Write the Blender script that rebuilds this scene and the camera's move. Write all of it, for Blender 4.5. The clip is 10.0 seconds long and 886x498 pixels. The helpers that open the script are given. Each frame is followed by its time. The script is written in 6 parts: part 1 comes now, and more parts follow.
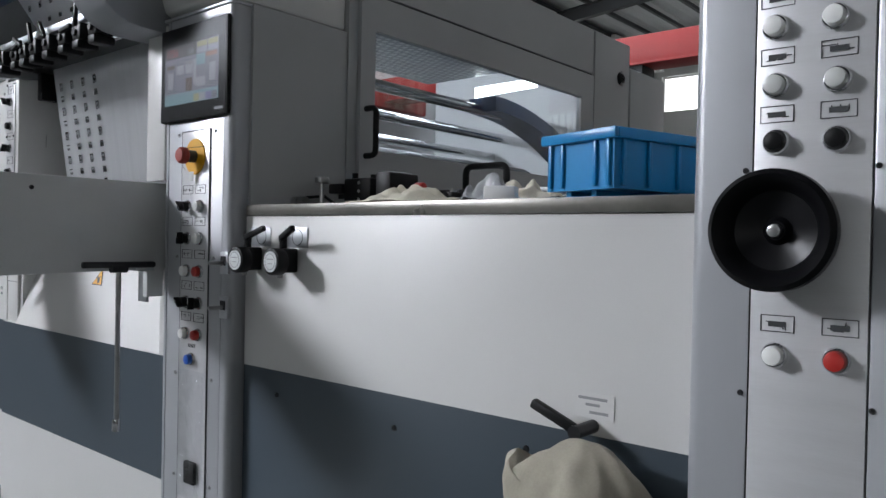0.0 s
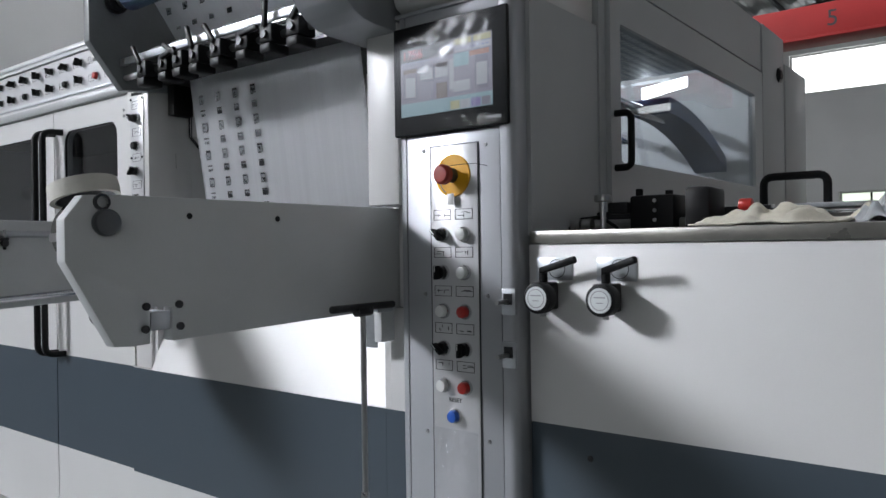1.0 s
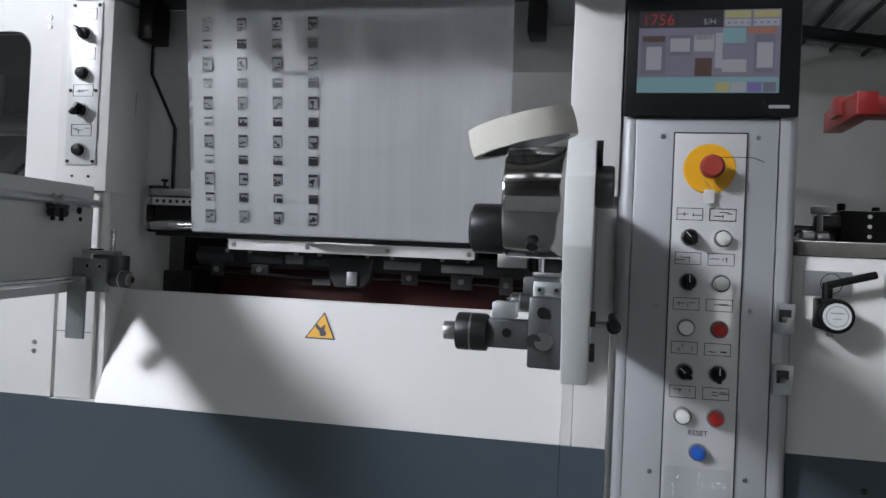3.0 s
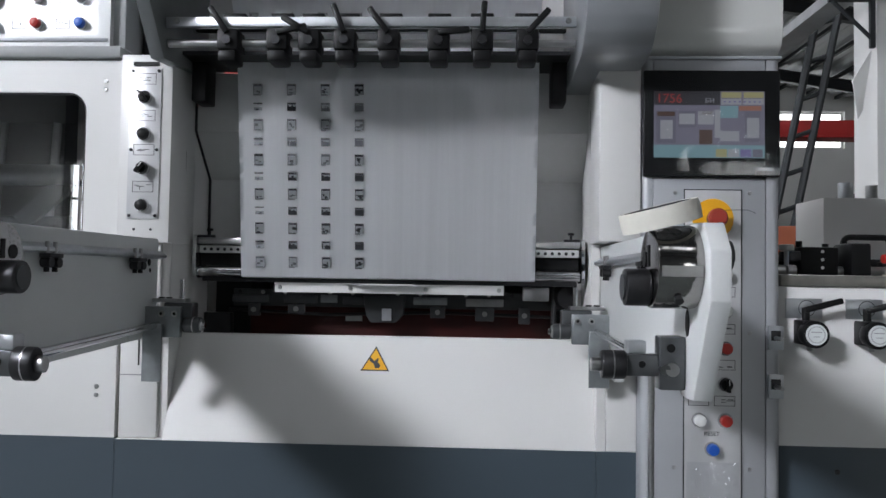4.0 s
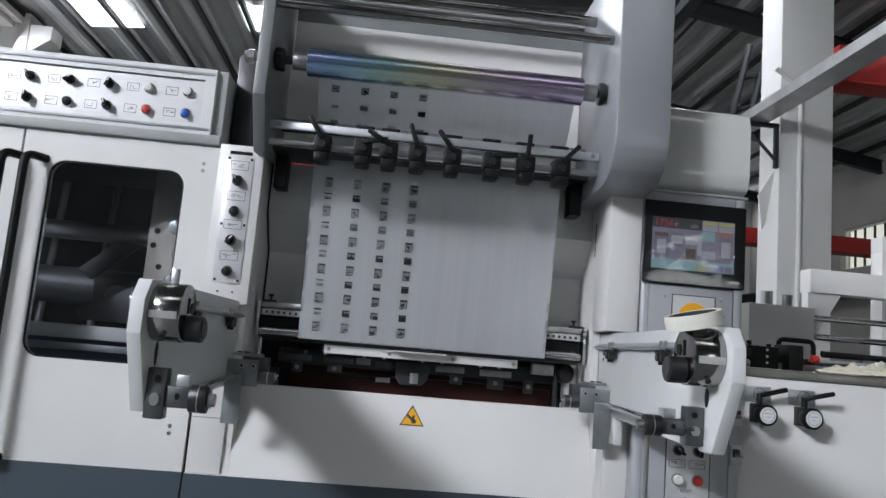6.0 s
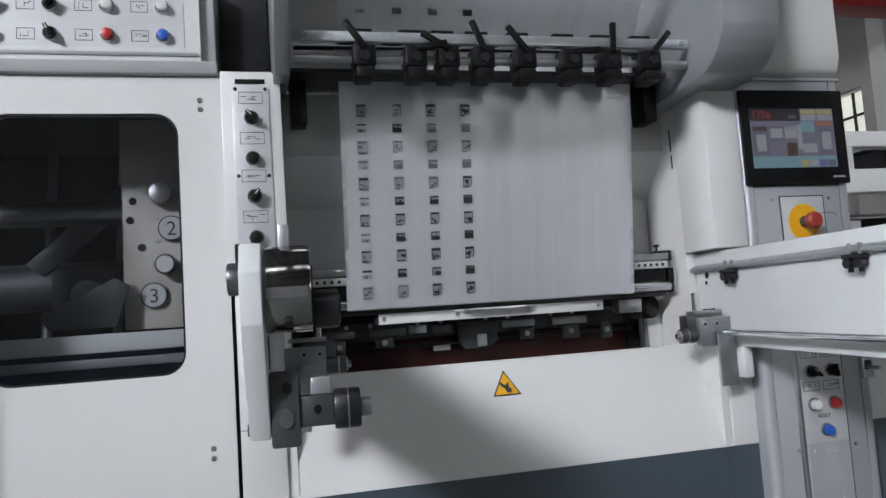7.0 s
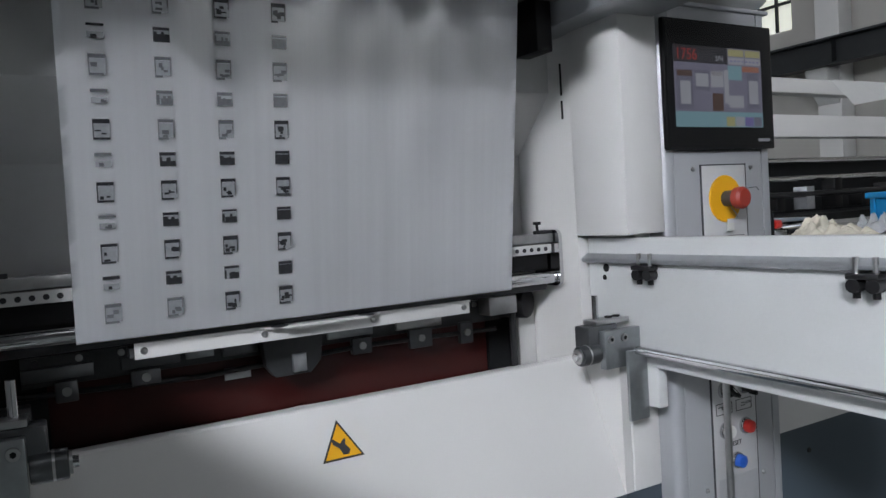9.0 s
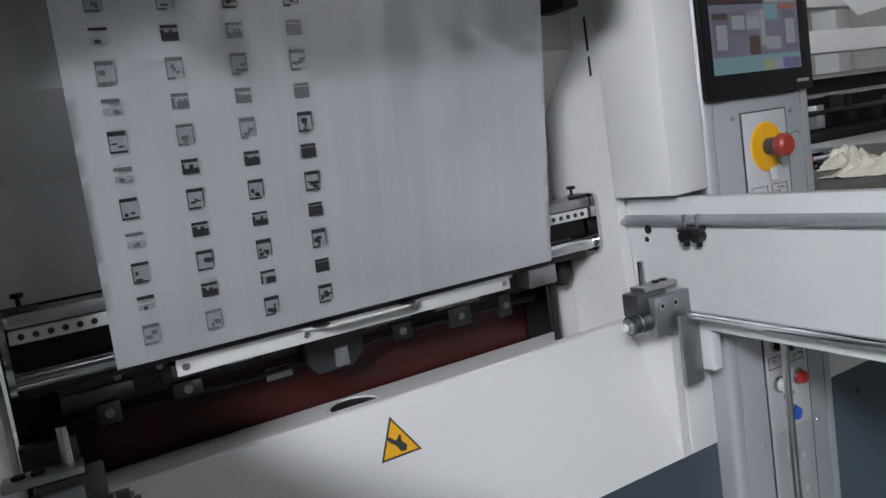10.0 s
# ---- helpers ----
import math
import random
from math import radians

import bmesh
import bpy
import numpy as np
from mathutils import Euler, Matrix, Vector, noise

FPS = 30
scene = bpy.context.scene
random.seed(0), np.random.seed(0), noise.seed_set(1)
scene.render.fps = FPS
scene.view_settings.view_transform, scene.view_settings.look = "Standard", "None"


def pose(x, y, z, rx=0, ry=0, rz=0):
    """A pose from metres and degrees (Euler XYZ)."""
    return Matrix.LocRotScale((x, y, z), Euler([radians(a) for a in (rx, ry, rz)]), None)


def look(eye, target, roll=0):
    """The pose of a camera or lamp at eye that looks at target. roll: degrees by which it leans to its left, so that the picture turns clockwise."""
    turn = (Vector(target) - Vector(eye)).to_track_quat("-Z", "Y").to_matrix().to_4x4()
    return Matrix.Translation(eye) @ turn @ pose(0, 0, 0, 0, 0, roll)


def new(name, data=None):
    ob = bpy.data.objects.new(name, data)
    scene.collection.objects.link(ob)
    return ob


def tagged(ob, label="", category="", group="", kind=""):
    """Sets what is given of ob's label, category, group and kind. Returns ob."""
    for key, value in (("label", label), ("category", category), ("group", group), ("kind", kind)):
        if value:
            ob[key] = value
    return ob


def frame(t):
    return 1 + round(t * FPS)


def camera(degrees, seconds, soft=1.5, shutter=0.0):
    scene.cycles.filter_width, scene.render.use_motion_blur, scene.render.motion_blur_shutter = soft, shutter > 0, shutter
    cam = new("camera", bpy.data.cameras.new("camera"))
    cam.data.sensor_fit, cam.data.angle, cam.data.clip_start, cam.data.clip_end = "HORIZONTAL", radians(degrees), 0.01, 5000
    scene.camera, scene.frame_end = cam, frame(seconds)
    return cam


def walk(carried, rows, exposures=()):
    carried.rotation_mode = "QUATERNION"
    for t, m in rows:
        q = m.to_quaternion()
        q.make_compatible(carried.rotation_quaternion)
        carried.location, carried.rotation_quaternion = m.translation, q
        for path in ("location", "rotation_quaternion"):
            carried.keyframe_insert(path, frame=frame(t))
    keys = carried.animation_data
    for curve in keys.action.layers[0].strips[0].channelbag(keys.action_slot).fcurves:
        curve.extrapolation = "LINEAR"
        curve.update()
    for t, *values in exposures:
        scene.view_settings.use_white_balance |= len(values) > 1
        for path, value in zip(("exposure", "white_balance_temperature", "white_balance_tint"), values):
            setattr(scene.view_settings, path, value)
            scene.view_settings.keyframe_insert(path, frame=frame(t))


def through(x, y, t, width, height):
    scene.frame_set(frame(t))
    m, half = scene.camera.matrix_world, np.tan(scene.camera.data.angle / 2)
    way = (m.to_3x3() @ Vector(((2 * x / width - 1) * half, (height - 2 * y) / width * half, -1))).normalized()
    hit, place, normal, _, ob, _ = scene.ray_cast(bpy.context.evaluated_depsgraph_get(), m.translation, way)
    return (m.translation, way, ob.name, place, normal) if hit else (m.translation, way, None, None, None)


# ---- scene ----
cam = camera(61.1, 10.0)
EXPOSURES = [(0.0, 0.12), (2.0, 0.17), (7.3, 0.17), (8.0, 0.03), (10.0, 0.05)]
PATH = [
    (0, (0.085, 0.025, 1.39), (-1.205, 1.553, 1.367), 1.2),
    (0.5, (-0.292, -0.151, 1.427), (-1.532, 1.417, 1.363), 2.8),
    (1, (-0.641, -0.2, 1.436), (-1.872, 1.377, 1.43), -0.8),
    (1.5, (-0.964, -0.253, 1.413), (-2.063, 1.417, 1.364), 2.1),
    (2, (-1.279, -0.339, 1.431), (-2.123, 1.474, 1.394), 1.9),
    (2.5, (-1.549, -0.35, 1.409), (-2.195, 1.542, 1.414), 2.6),
    (2.7, (-1.645, -0.337, 1.402), (-2.188, 1.588, 1.421), 2.6),
    (3.8, (-2.051, -0.538, 1.434), (-2.178, 1.458, 1.464), 1.5),
    (4, (-2.099, -0.625, 1.446), (-2.193, 1.371, 1.522), 0.9),
    (4.5, (-2.139, -0.849, 1.483), (-2.289, 1.134, 1.697), 0.4),
    (5, (-2.221, -0.99, 1.503), (-2.28, 0.985, 1.812), -0.0),
    (5.5, (-2.343, -1.062, 1.48), (-2.342, 0.922, 1.733), -0.3),
    (6, (-2.444, -1.002, 1.431), (-2.307, 0.975, 1.705), 4.8),
    (6.2, (-2.57, -0.908, 1.432), (-2.401, 1.073, 1.644), 3.6),
    (7.3, (-2.963, -0.404, 1.401), (-2.374, 1.502, 1.552), -4.2),
    (7.5, (-2.996, -0.345, 1.366), (-2.338, 1.54, 1.483), -2.7),
    (8, (-2.949, -0.177, 1.351), (-2.088, 1.628, 1.347), -2.2),
    (8.5, (-2.804, -0.038, 1.37), (-1.831, 1.709, 1.356), -2.9),
    (9, (-2.766, 0.09, 1.585), (-1.76, 1.816, 1.497), -3.6),
    (9.5, (-2.818, 0.147, 1.653), (-1.893, 1.915, 1.522), -6.6),
    (10, (-2.788, 0.175, 1.655), (-1.795, 1.893, 1.408), -8.5),
]
walk(cam, [(t, look(eye, target, roll)) for t, eye, target, roll in PATH], EXPOSURES)

# ---------------------------------------------------------------- world and light
world = bpy.data.worlds.new("sky")
scene.world = world
world.use_nodes = True
wn = world.node_tree.nodes
sky = wn.new("ShaderNodeTexSky")
sky.sky_type, sky.sun_disc = 'NISHITA', False
sky.sun_elevation, sky.sun_rotation = radians(40), radians(220)
world.node_tree.links.new(sky.outputs[0], wn["Background"].inputs[0])
wn["Background"].inputs[1].default_value = 0.08


def area_lamp(name, at, target, w, h, watts, colour=(1, 1, 1), spread=180):
    """Daylight that enters by one opening of the hall."""
    d = bpy.data.lights.new(name, 'AREA')
    d.shape, d.size, d.size_y, d.energy, d.color = 'RECTANGLE', w, h, watts, colour
    d.spread = radians(spread)
    ob = new(name, d)
    ob.matrix_world = look(at, target)
    return ob


DAY = (0.93, 0.965, 1.05)
area_lamp("window_light", (-9.75, -5.9, 6.1), (-1.1, 1.1, 1.5), 2.9, 1.45, 430, DAY, 100)
area_lamp("window_light", (-9.75, -8.3, 6.1), (-2.3, 1.1, 1.3), 2.0, 1.0, 40, DAY)
area_lamp("skylight_light", (-5.0, -4.4, 7.15), (-5.0, -4.4, 0.0), 3.0, 1.1, 25, DAY)
area_lamp("skylight_light", (0.5, -4.4, 7.6), (0.5, -4.4, 0.0), 3.0, 1.1, 25, DAY)
area_lamp("skylight_light", (0.5, 8.1, 7.6), (0.5, 8.1, 0.0), 4.0, 1.0, 210, DAY)
area_lamp("skylight_light", (-6.0, 8.1, 7.1), (-6.0, 8.1, 0.0), 4.0, 1.0, 190, DAY)
area_lamp("window_light", (-9.75, 2.7, 6.1), (2.4, 7.75, 4.0), 2.0, 1.0, 260, DAY)
area_lamp("side_window_light", (-9.75, 10.0, 6.1), (-4.0, 10.0, 4.0), 7.0, 0.9, 220, DAY)

# ---------------------------------------------------------------- materials


def mat(name, colour, rough=0.5, metal=0.0, grain=0.0, grain_scale=60.0, stain=0.0, stain_scale=4.0, bump=0.0, bump_scale=200.0,
        emit=0.0, coat=0.0, stretch=(1, 1, 1), rough_var=0.0, spec=0.5):
    """A plain procedural surface: colour with fine grain and broad stains, and fine relief."""
    m = bpy.data.materials.new(name)
    m.use_nodes = True
    nt = m.node_tree
    n, l = nt.nodes, nt.links
    b = n["Principled BSDF"]
    b.inputs["Base Color"].default_value = (*colour, 1)
    b.inputs["Roughness"].default_value = rough
    b.inputs["Metallic"].default_value = metal
    b.inputs["Coat Weight"].default_value = coat
    b.inputs["Specular IOR Level"].default_value = spec
    if emit:
        b.inputs["Emission Color"].default_value = (*colour, 1)
        b.inputs["Emission Strength"].default_value = emit
    tc = n.new("ShaderNodeNewGeometry")
    mp = n.new("ShaderNodeMapping")
    mp.inputs["Scale"].default_value = stretch
    l.new(tc.outputs["Position"], mp.inputs["Vector"])
    if grain or stain:
        a = n.new("ShaderNodeTexNoise")
        a.inputs["Scale"].default_value, a.inputs["Detail"].default_value = grain_scale, 4
        c = n.new("ShaderNodeTexNoise")
        c.inputs["Scale"].default_value, c.inputs["Detail"].default_value = stain_scale, 5
        for t in (a, c):
            l.new(mp.outputs[0], t.inputs["Vector"])
        ra = n.new("ShaderNodeMapRange")
        ra.inputs["To Min"].default_value, ra.inputs["To Max"].default_value = 1 - grain, 1 + grain
        l.new(a.outputs["Fac"], ra.inputs["Value"])
        rc = n.new("ShaderNodeMapRange")
        rc.inputs["From Min"].default_value, rc.inputs["From Max"].default_value = 0.3, 0.7
        rc.inputs["To Min"].default_value, rc.inputs["To Max"].default_value = 1 - stain, 1 + stain * 0.5
        l.new(c.outputs["Fac"], rc.inputs["Value"])
        mu = n.new("ShaderNodeMath")
        mu.operation = 'MULTIPLY'
        l.new(ra.outputs[0], mu.inputs[0])
        l.new(rc.outputs[0], mu.inputs[1])
        sc = n.new("ShaderNodeVectorMath")
        sc.operation = 'SCALE'
        sc.inputs[0].default_value = colour
        l.new(mu.outputs[0], sc.inputs["Scale"])
        l.new(sc.outputs[0], b.inputs["Base Color"])
        if rough_var:
            rr = n.new("ShaderNodeMapRange")
            rr.inputs["To Min"].default_value, rr.inputs["To Max"].default_value = max(rough - rough_var, 0.02), rough + rough_var
            l.new(c.outputs["Fac"], rr.inputs["Value"])
            l.new(rr.outputs[0], b.inputs["Roughness"])
    if bump:
        t = n.new("ShaderNodeTexNoise")
        t.inputs["Scale"].default_value, t.inputs["Detail"].default_value = bump_scale, 3
        l.new(mp.outputs[0], t.inputs["Vector"])
        bp = n.new("ShaderNodeBump")
        bp.inputs["Strength"].default_value, bp.inputs["Distance"].default_value = bump, 0.002
        l.new(t.outputs["Fac"], bp.inputs["Height"])
        l.new(bp.outputs[0], b.inputs["Normal"])
    return m


def banded(name, low, high):
    """White machine enamel with a slate-blue painted stripe between two heights."""
    m = mat(name, (0.63, 0.622, 0.612), 0.38, grain=0.02, grain_scale=300, stain=0.05, stain_scale=2.2, bump=0.06, bump_scale=450, rough_var=0.08)
    n, l = m.node_tree.nodes, m.node_tree.links
    b = n["Principled BSDF"]
    white = b.inputs["Base Color"].links[0].from_socket
    geo = n.new("ShaderNodeNewGeometry")
    xyz = n.new("ShaderNodeSeparateXYZ")
    l.new(geo.outputs["Position"], xyz.inputs[0])
    up = n.new("ShaderNodeMath")
    up.operation, up.inputs[1].default_value = 'GREATER_THAN', low
    dn = n.new("ShaderNodeMath")
    dn.operation, dn.inputs[1].default_value = 'LESS_THAN', high
    both = n.new("ShaderNodeMath")
    both.operation = 'MULTIPLY'
    for o in (up, dn):
        l.new(xyz.outputs["Z"], o.inputs[0])
    l.new(up.outputs[0], both.inputs[0])
    l.new(dn.outputs[0], both.inputs[1])
    mx = n.new("ShaderNodeMix")
    mx.data_type = 'RGBA'
    mx.inputs["B"].default_value = (0.050, 0.067, 0.084, 1)
    l.new(both.outputs[0], mx.inputs["Factor"])
    l.new(white, mx.inputs["A"])
    l.new(mx.outputs["Result"], b.inputs["Base Color"])
    return m


def glass_mat(name, tint=(1, 1, 1), rough=0.0, through=0.75, f0=0.04):
    """A thin pane: mostly see-through, with a mirror-like gloss."""
    m = bpy.data.materials.new(name)
    m.use_nodes = True
    n, l = m.node_tree.nodes, m.node_tree.links
    n.remove(n["Principled BSDF"])
    tr = n.new("ShaderNodeBsdfTransparent")
    tr.inputs[0].default_value = (*[c * through for c in tint], 1)
    gl = n.new("ShaderNodeBsdfGlossy")
    gl.inputs["Roughness"].default_value = rough
    lw = n.new("ShaderNodeLayerWeight")
    lw.inputs["Blend"].default_value = 0.5
    pw = n.new("ShaderNodeMath")
    pw.operation, pw.inputs[1].default_value = 'POWER', 5.0
    l.new(lw.outputs["Facing"], pw.inputs[0])
    fr = n.new("ShaderNodeMath")
    fr.operation, fr.inputs[1].default_value, fr.inputs[2].default_value = 'MULTIPLY_ADD', 1 - f0, f0
    l.new(pw.outputs[0], fr.inputs[0])
    mx = n.new("ShaderNodeMixShader")
    l.new(fr.outputs[0], mx.inputs[0])
    l.new(tr.outputs[0], mx.inputs[1])
    l.new(gl.outputs[0], mx.inputs[2])
    l.new(mx.outputs[0], n["Material Output"].inputs[0])
    return m


def holo(name):
    """Rainbow embossed metal foil wound in a roll."""
    m = mat(name, (0.6, 0.6, 0.6), 0.22, 1.0)
    n, l = m.node_tree.nodes, m.node_tree.links
    b = n["Principled BSDF"]
    geo = n.new("ShaderNodeNewGeometry")
    mp = n.new("ShaderNodeMapping")
    mp.inputs["Scale"].default_value = (1.0, 60, 60)
    l.new(geo.outputs["Position"], mp.inputs[0])
    nz = n.new("ShaderNodeTexNoise")
    nz.inputs["Scale"].default_value = 1.6
    l.new(mp.outputs[0], nz.inputs["Vector"])
    xyz = n.new("ShaderNodeSeparateXYZ")
    l.new(geo.outputs["Position"], xyz.inputs[0])
    a = n.new("ShaderNodeMapRange")
    a.inputs["From Min"].default_value, a.inputs["From Max"].default_value = -2.72, -1.95
    l.new(xyz.outputs["X"], a.inputs["Value"])
    c = n.new("ShaderNodeMath")
    c.operation = 'MULTIPLY_ADD'
    c.inputs[1].default_value = 0.5
    l.new(nz.outputs["Fac"], c.inputs[0])
    off = n.new("ShaderNodeMath")
    off.operation, off.inputs[1].default_value = 'SUBTRACT', 0.25
    l.new(a.outputs[0], off.inputs[0])
    l.new(off.outputs[0], c.inputs[2])
    ramp = n.new("ShaderNodeValToRGB")
    el = ramp.color_ramp.elements
    el[0].position, el[0].color = 0.0, (0.45, 0.50, 0.85, 1)
    el[1].position, el[1].color = 1.0, (0.55, 0.48, 0.66, 1)
    for at, col in ((0.13, (0.42, 0.66, 0.95, 1)), (0.28, (0.55, 0.82, 0.85, 1)), (0.45, (0.88, 0.86, 0.60, 1)), (0.58, (0.84, 0.78, 0.74, 1)), (0.74, (0.78, 0.62, 0.86, 1))):
        e = el.new(at)
        e.color = col
    l.new(c.outputs[0], ramp.inputs[0])
    l.new(ramp.outputs[0], b.inputs["Base Color"])
    return m


WHITE = mat("white_enamel", (0.63, 0.622, 0.612), 0.38, grain=0.02, grain_scale=300, stain=0.05, stain_scale=2.2, bump=0.06, bump_scale=450, rough_var=0.08)
BAND_L = banded("white_enamel_with_stripe", 0.723, 1.060)
BAND_R = banded("white_enamel_with_high_stripe", 0.733, 1.085)
GREY = mat("grey_enamel", (0.38, 0.39, 0.39), 0.40, grain=0.03, grain_scale=300, stain=0.06, bump=0.08, bump_scale=400, rough_var=0.08)
ARMP = mat("light_grey_enamel", (0.60, 0.61, 0.61), 0.36, grain=0.03, grain_scale=250, stain=0.06, stain_scale=6, bump=0.08, bump_scale=300)
SILVER = mat("silver_lacquer", (0.40, 0.41, 0.43), 0.38, 0.35, grain=0.04, grain_scale=700, stain=0.05, bump=0.05, bump_scale=800, rough_var=0.07)
FACE = mat("brushed_plate", (0.56, 0.56, 0.57), 0.36, 0.25, grain=0.05, grain_scale=40, stain=0.05, stretch=(1, 1, 12))
CHROME = mat("chrome", (0.62, 0.62, 0.63), 0.10, 1.0, stain=0.08, stain_scale=20)
STEEL = mat("machined_steel", (0.42, 0.42, 0.42), 0.32, 1.0, grain=0.12, grain_scale=120, stain=0.18, stain_scale=18)
ZINC = mat("zinc_plate", (0.50, 0.52, 0.54), 0.38, 0.85, grain=0.10, grain_scale=80, stain=0.15, stain_scale=14)
HUBST = mat("polished_dark_steel", (0.36, 0.35, 0.34), 0.13, 1.0, stain=0.2, stain_scale=25)
GUN = mat("grey_phosphated_steel", (0.11, 0.115, 0.12), 0.36, 0.75, grain=0.12, grain_scale=90, stain=0.2, stain_scale=14)
DULLZ = mat("dull_zinc_plate", (0.33, 0.35, 0.36), 0.40, 0.85, grain=0.12, grain_scale=80, stain=0.22, stain_scale=16)
DARKST = mat("oiled_dark_steel", (0.045, 0.045, 0.048), 0.38, 0.75, grain=0.2, grain_scale=90, stain=0.25, stain_scale=12)
IRON = mat("dark_grey_iron", (0.06, 0.063, 0.066), 0.48, 0.4, grain=0.12, stain=0.2, stain_scale=10)
BLACK = mat("black_plastic", (0.005, 0.005, 0.0055), 0.45, grain=0.1, grain_scale=200, bump=0.05, spec=0.22)
RUBBER = mat("black_rubber", (0.012, 0.012, 0.013), 0.6, grain=0.1, stain=0.2, spec=0.25)
REDB = mat("red_plastic", (0.42, 0.025, 0.02), 0.35, grain=0.05)
GLOSSBLACK = mat("polished_black_bakelite", (0.005, 0.005, 0.006), 0.32, grain=0.1, grain_scale=200, spec=0.16)
GLINT = mat("work_lamp_tube", (0.95, 0.98, 1.0), 0.4, emit=7.0)
ESTOP = mat("dull_red_plastic", (0.30, 0.035, 0.022), 0.45, grain=0.08, stain=0.1)
BLUEB = mat("blue_plastic", (0.015, 0.09, 0.42), 0.35, grain=0.05)
WHITEB = mat("milky_plastic", (0.78, 0.78, 0.76), 0.28, grain=0.02)
CLEARB = mat("pale_button_plastic", (0.55, 0.56, 0.54), 0.30, grain=0.03)
YELLOW = mat("yellow_plastic", (0.72, 0.36, 0.01), 0.42, grain=0.05, stain=0.06)
INK = mat("black_ink", (0.03, 0.03, 0.035), 0.55)
GREYINK = mat("grey_ink", (0.28, 0.28, 0.29), 0.6)
PAPER = mat("white_label", (0.74, 0.74, 0.73), 0.5, grain=0.03)
TAPE = mat("masking_tape", (0.62, 0.60, 0.54), 0.75, grain=0.06, grain_scale=120, stain=0.08, stain_scale=14, bump=0.2)
CLOTH = mat("cotton_rag", (0.60, 0.56, 0.46), 0.9, grain=0.10, grain_scale=200, stain=0.16, stain_scale=14, bump=0.5, bump_scale=500)
CANVAS = mat("dirty_canvas", (0.40, 0.37, 0.30), 0.9, grain=0.12, grain_scale=260, stain=0.25, stain_scale=9, bump=0.6, bump_scale=700)
CRATE = mat("blue_crate_plastic", (0.005, 0.20, 0.46), 0.34, grain=0.06, stain=0.08)
TABLE = mat("worn_sheet_steel", (0.23, 0.22, 0.20), 0.30, 0.7, grain=0.15, grain_scale=50, stain=0.25, stain_scale=6, rough_var=0.12)
DKRED = mat("dark_red_enamel", (0.048, 0.006, 0.005), 0.40, grain=0.1, stain=0.3, stain_scale=7)
BAYP = mat("bay_panel_enamel", (0.52, 0.52, 0.51), 0.45, grain=0.03, stain=0.06)
FOIL = mat("frosted_silver_film", (0.92, 0.93, 0.955), 0.31, 0.45, grain=0.05, grain_scale=14, stain=0.04, stain_scale=5, stretch=(7, 1, 0.10), bump=0.16, bump_scale=12)
FOILB = mat("printed_window_film", (0.040, 0.040, 0.045), 0.25, 0.4, grain=0.5, grain_scale=260)
FOILT = mat("tinted_clear_film", (0.36, 0.37, 0.39), 0.28, 0.4, grain=0.3, grain_scale=160)
FOILG = mat("printed_grey_film", (0.20, 0.205, 0.22), 0.25, 0.5, grain=0.6, grain_scale=260)
HOLO = holo("rainbow_foil")
GLASS = glass_mat("door_glass", (0.95, 0.97, 1.0), 0.01, 0.95, 0.13)
SCREENFILM = glass_mat("wrinkled_screen_film", (0.95, 0.97, 1.0), 0.10, 0.90, 0.055)
CLEAR = glass_mat("clear_sheet", (0.93, 0.97, 1.0), 0.02, 0.93, 0.035)
WRAP = glass_mat("creased_clear_wrap", (0.97, 0.98, 1.0), 0.10, 0.95, 0.11)
CONCRETE = mat("grey_green_floor", (0.15, 0.165, 0.16), 0.35, grain=0.06, stain=0.15, stain_scale=1.2, bump=0.1, bump_scale=60)
# For the unseen south wall: darkened to lower fill light and glass reflections.
GREYWALL = mat("grey_plaster", (0.17, 0.175, 0.18), 0.85, grain=0.04, stain=0.2, stain_scale=0.8, bump=0.1, bump_scale=60)
DUNWALL = mat("dun_plaster", (0.40, 0.39, 0.365), 0.85, grain=0.04, stain=0.15, stain_scale=0.8, bump=0.1, bump_scale=60)
WALL = mat("white_plaster", (0.62, 0.62, 0.61), 0.85, grain=0.03, stain=0.07, stain_scale=0.8, bump=0.1, bump_scale=60)
ROOF = mat("roof_sheet", (0.42, 0.43, 0.44), 0.5, 0.3, grain=0.05, stain=0.15, stain_scale=0.6)
BEAM = mat("dark_roof_steel", (0.022, 0.025, 0.028), 0.55, 0.2, grain=0.1, stain=0.2, stain_scale=2)
CRANE = mat("red_crane_enamel", (0.30, 0.014, 0.013), 0.45, grain=0.06, stain=0.15, stain_scale=1.5)
GALV = mat("galvanised_tray", (0.50, 0.51, 0.52), 0.4, 0.7, grain=0.1, stain=0.15)
PLATEG = mat("dark_grey_side_plate", (0.17, 0.18, 0.185), 0.42, grain=0.06, grain_scale=120, stain=0.15, stain_scale=7, bump=0.08, bump_scale=300)
COVERS = mat("silver_grey_cover", (0.30, 0.31, 0.325), 0.34, 0.35, grain=0.04, grain_scale=700, stain=0.06, bump=0.05, bump_scale=800, rough_var=0.07)
COVERW = mat("glossy_pale_enamel", (0.62, 0.62, 0.60), 0.17, grain=0.02, grain_scale=200, stain=0.06, stain_scale=5, coat=0.4, bump=0.03, bump_scale=40)
WORKS = mat("oily_works_plate", (0.52, 0.475, 0.43), 0.36, 0.15, grain=0.10, grain_scale=60, stain=0.25, stain_scale=9, rough_var=0.1)
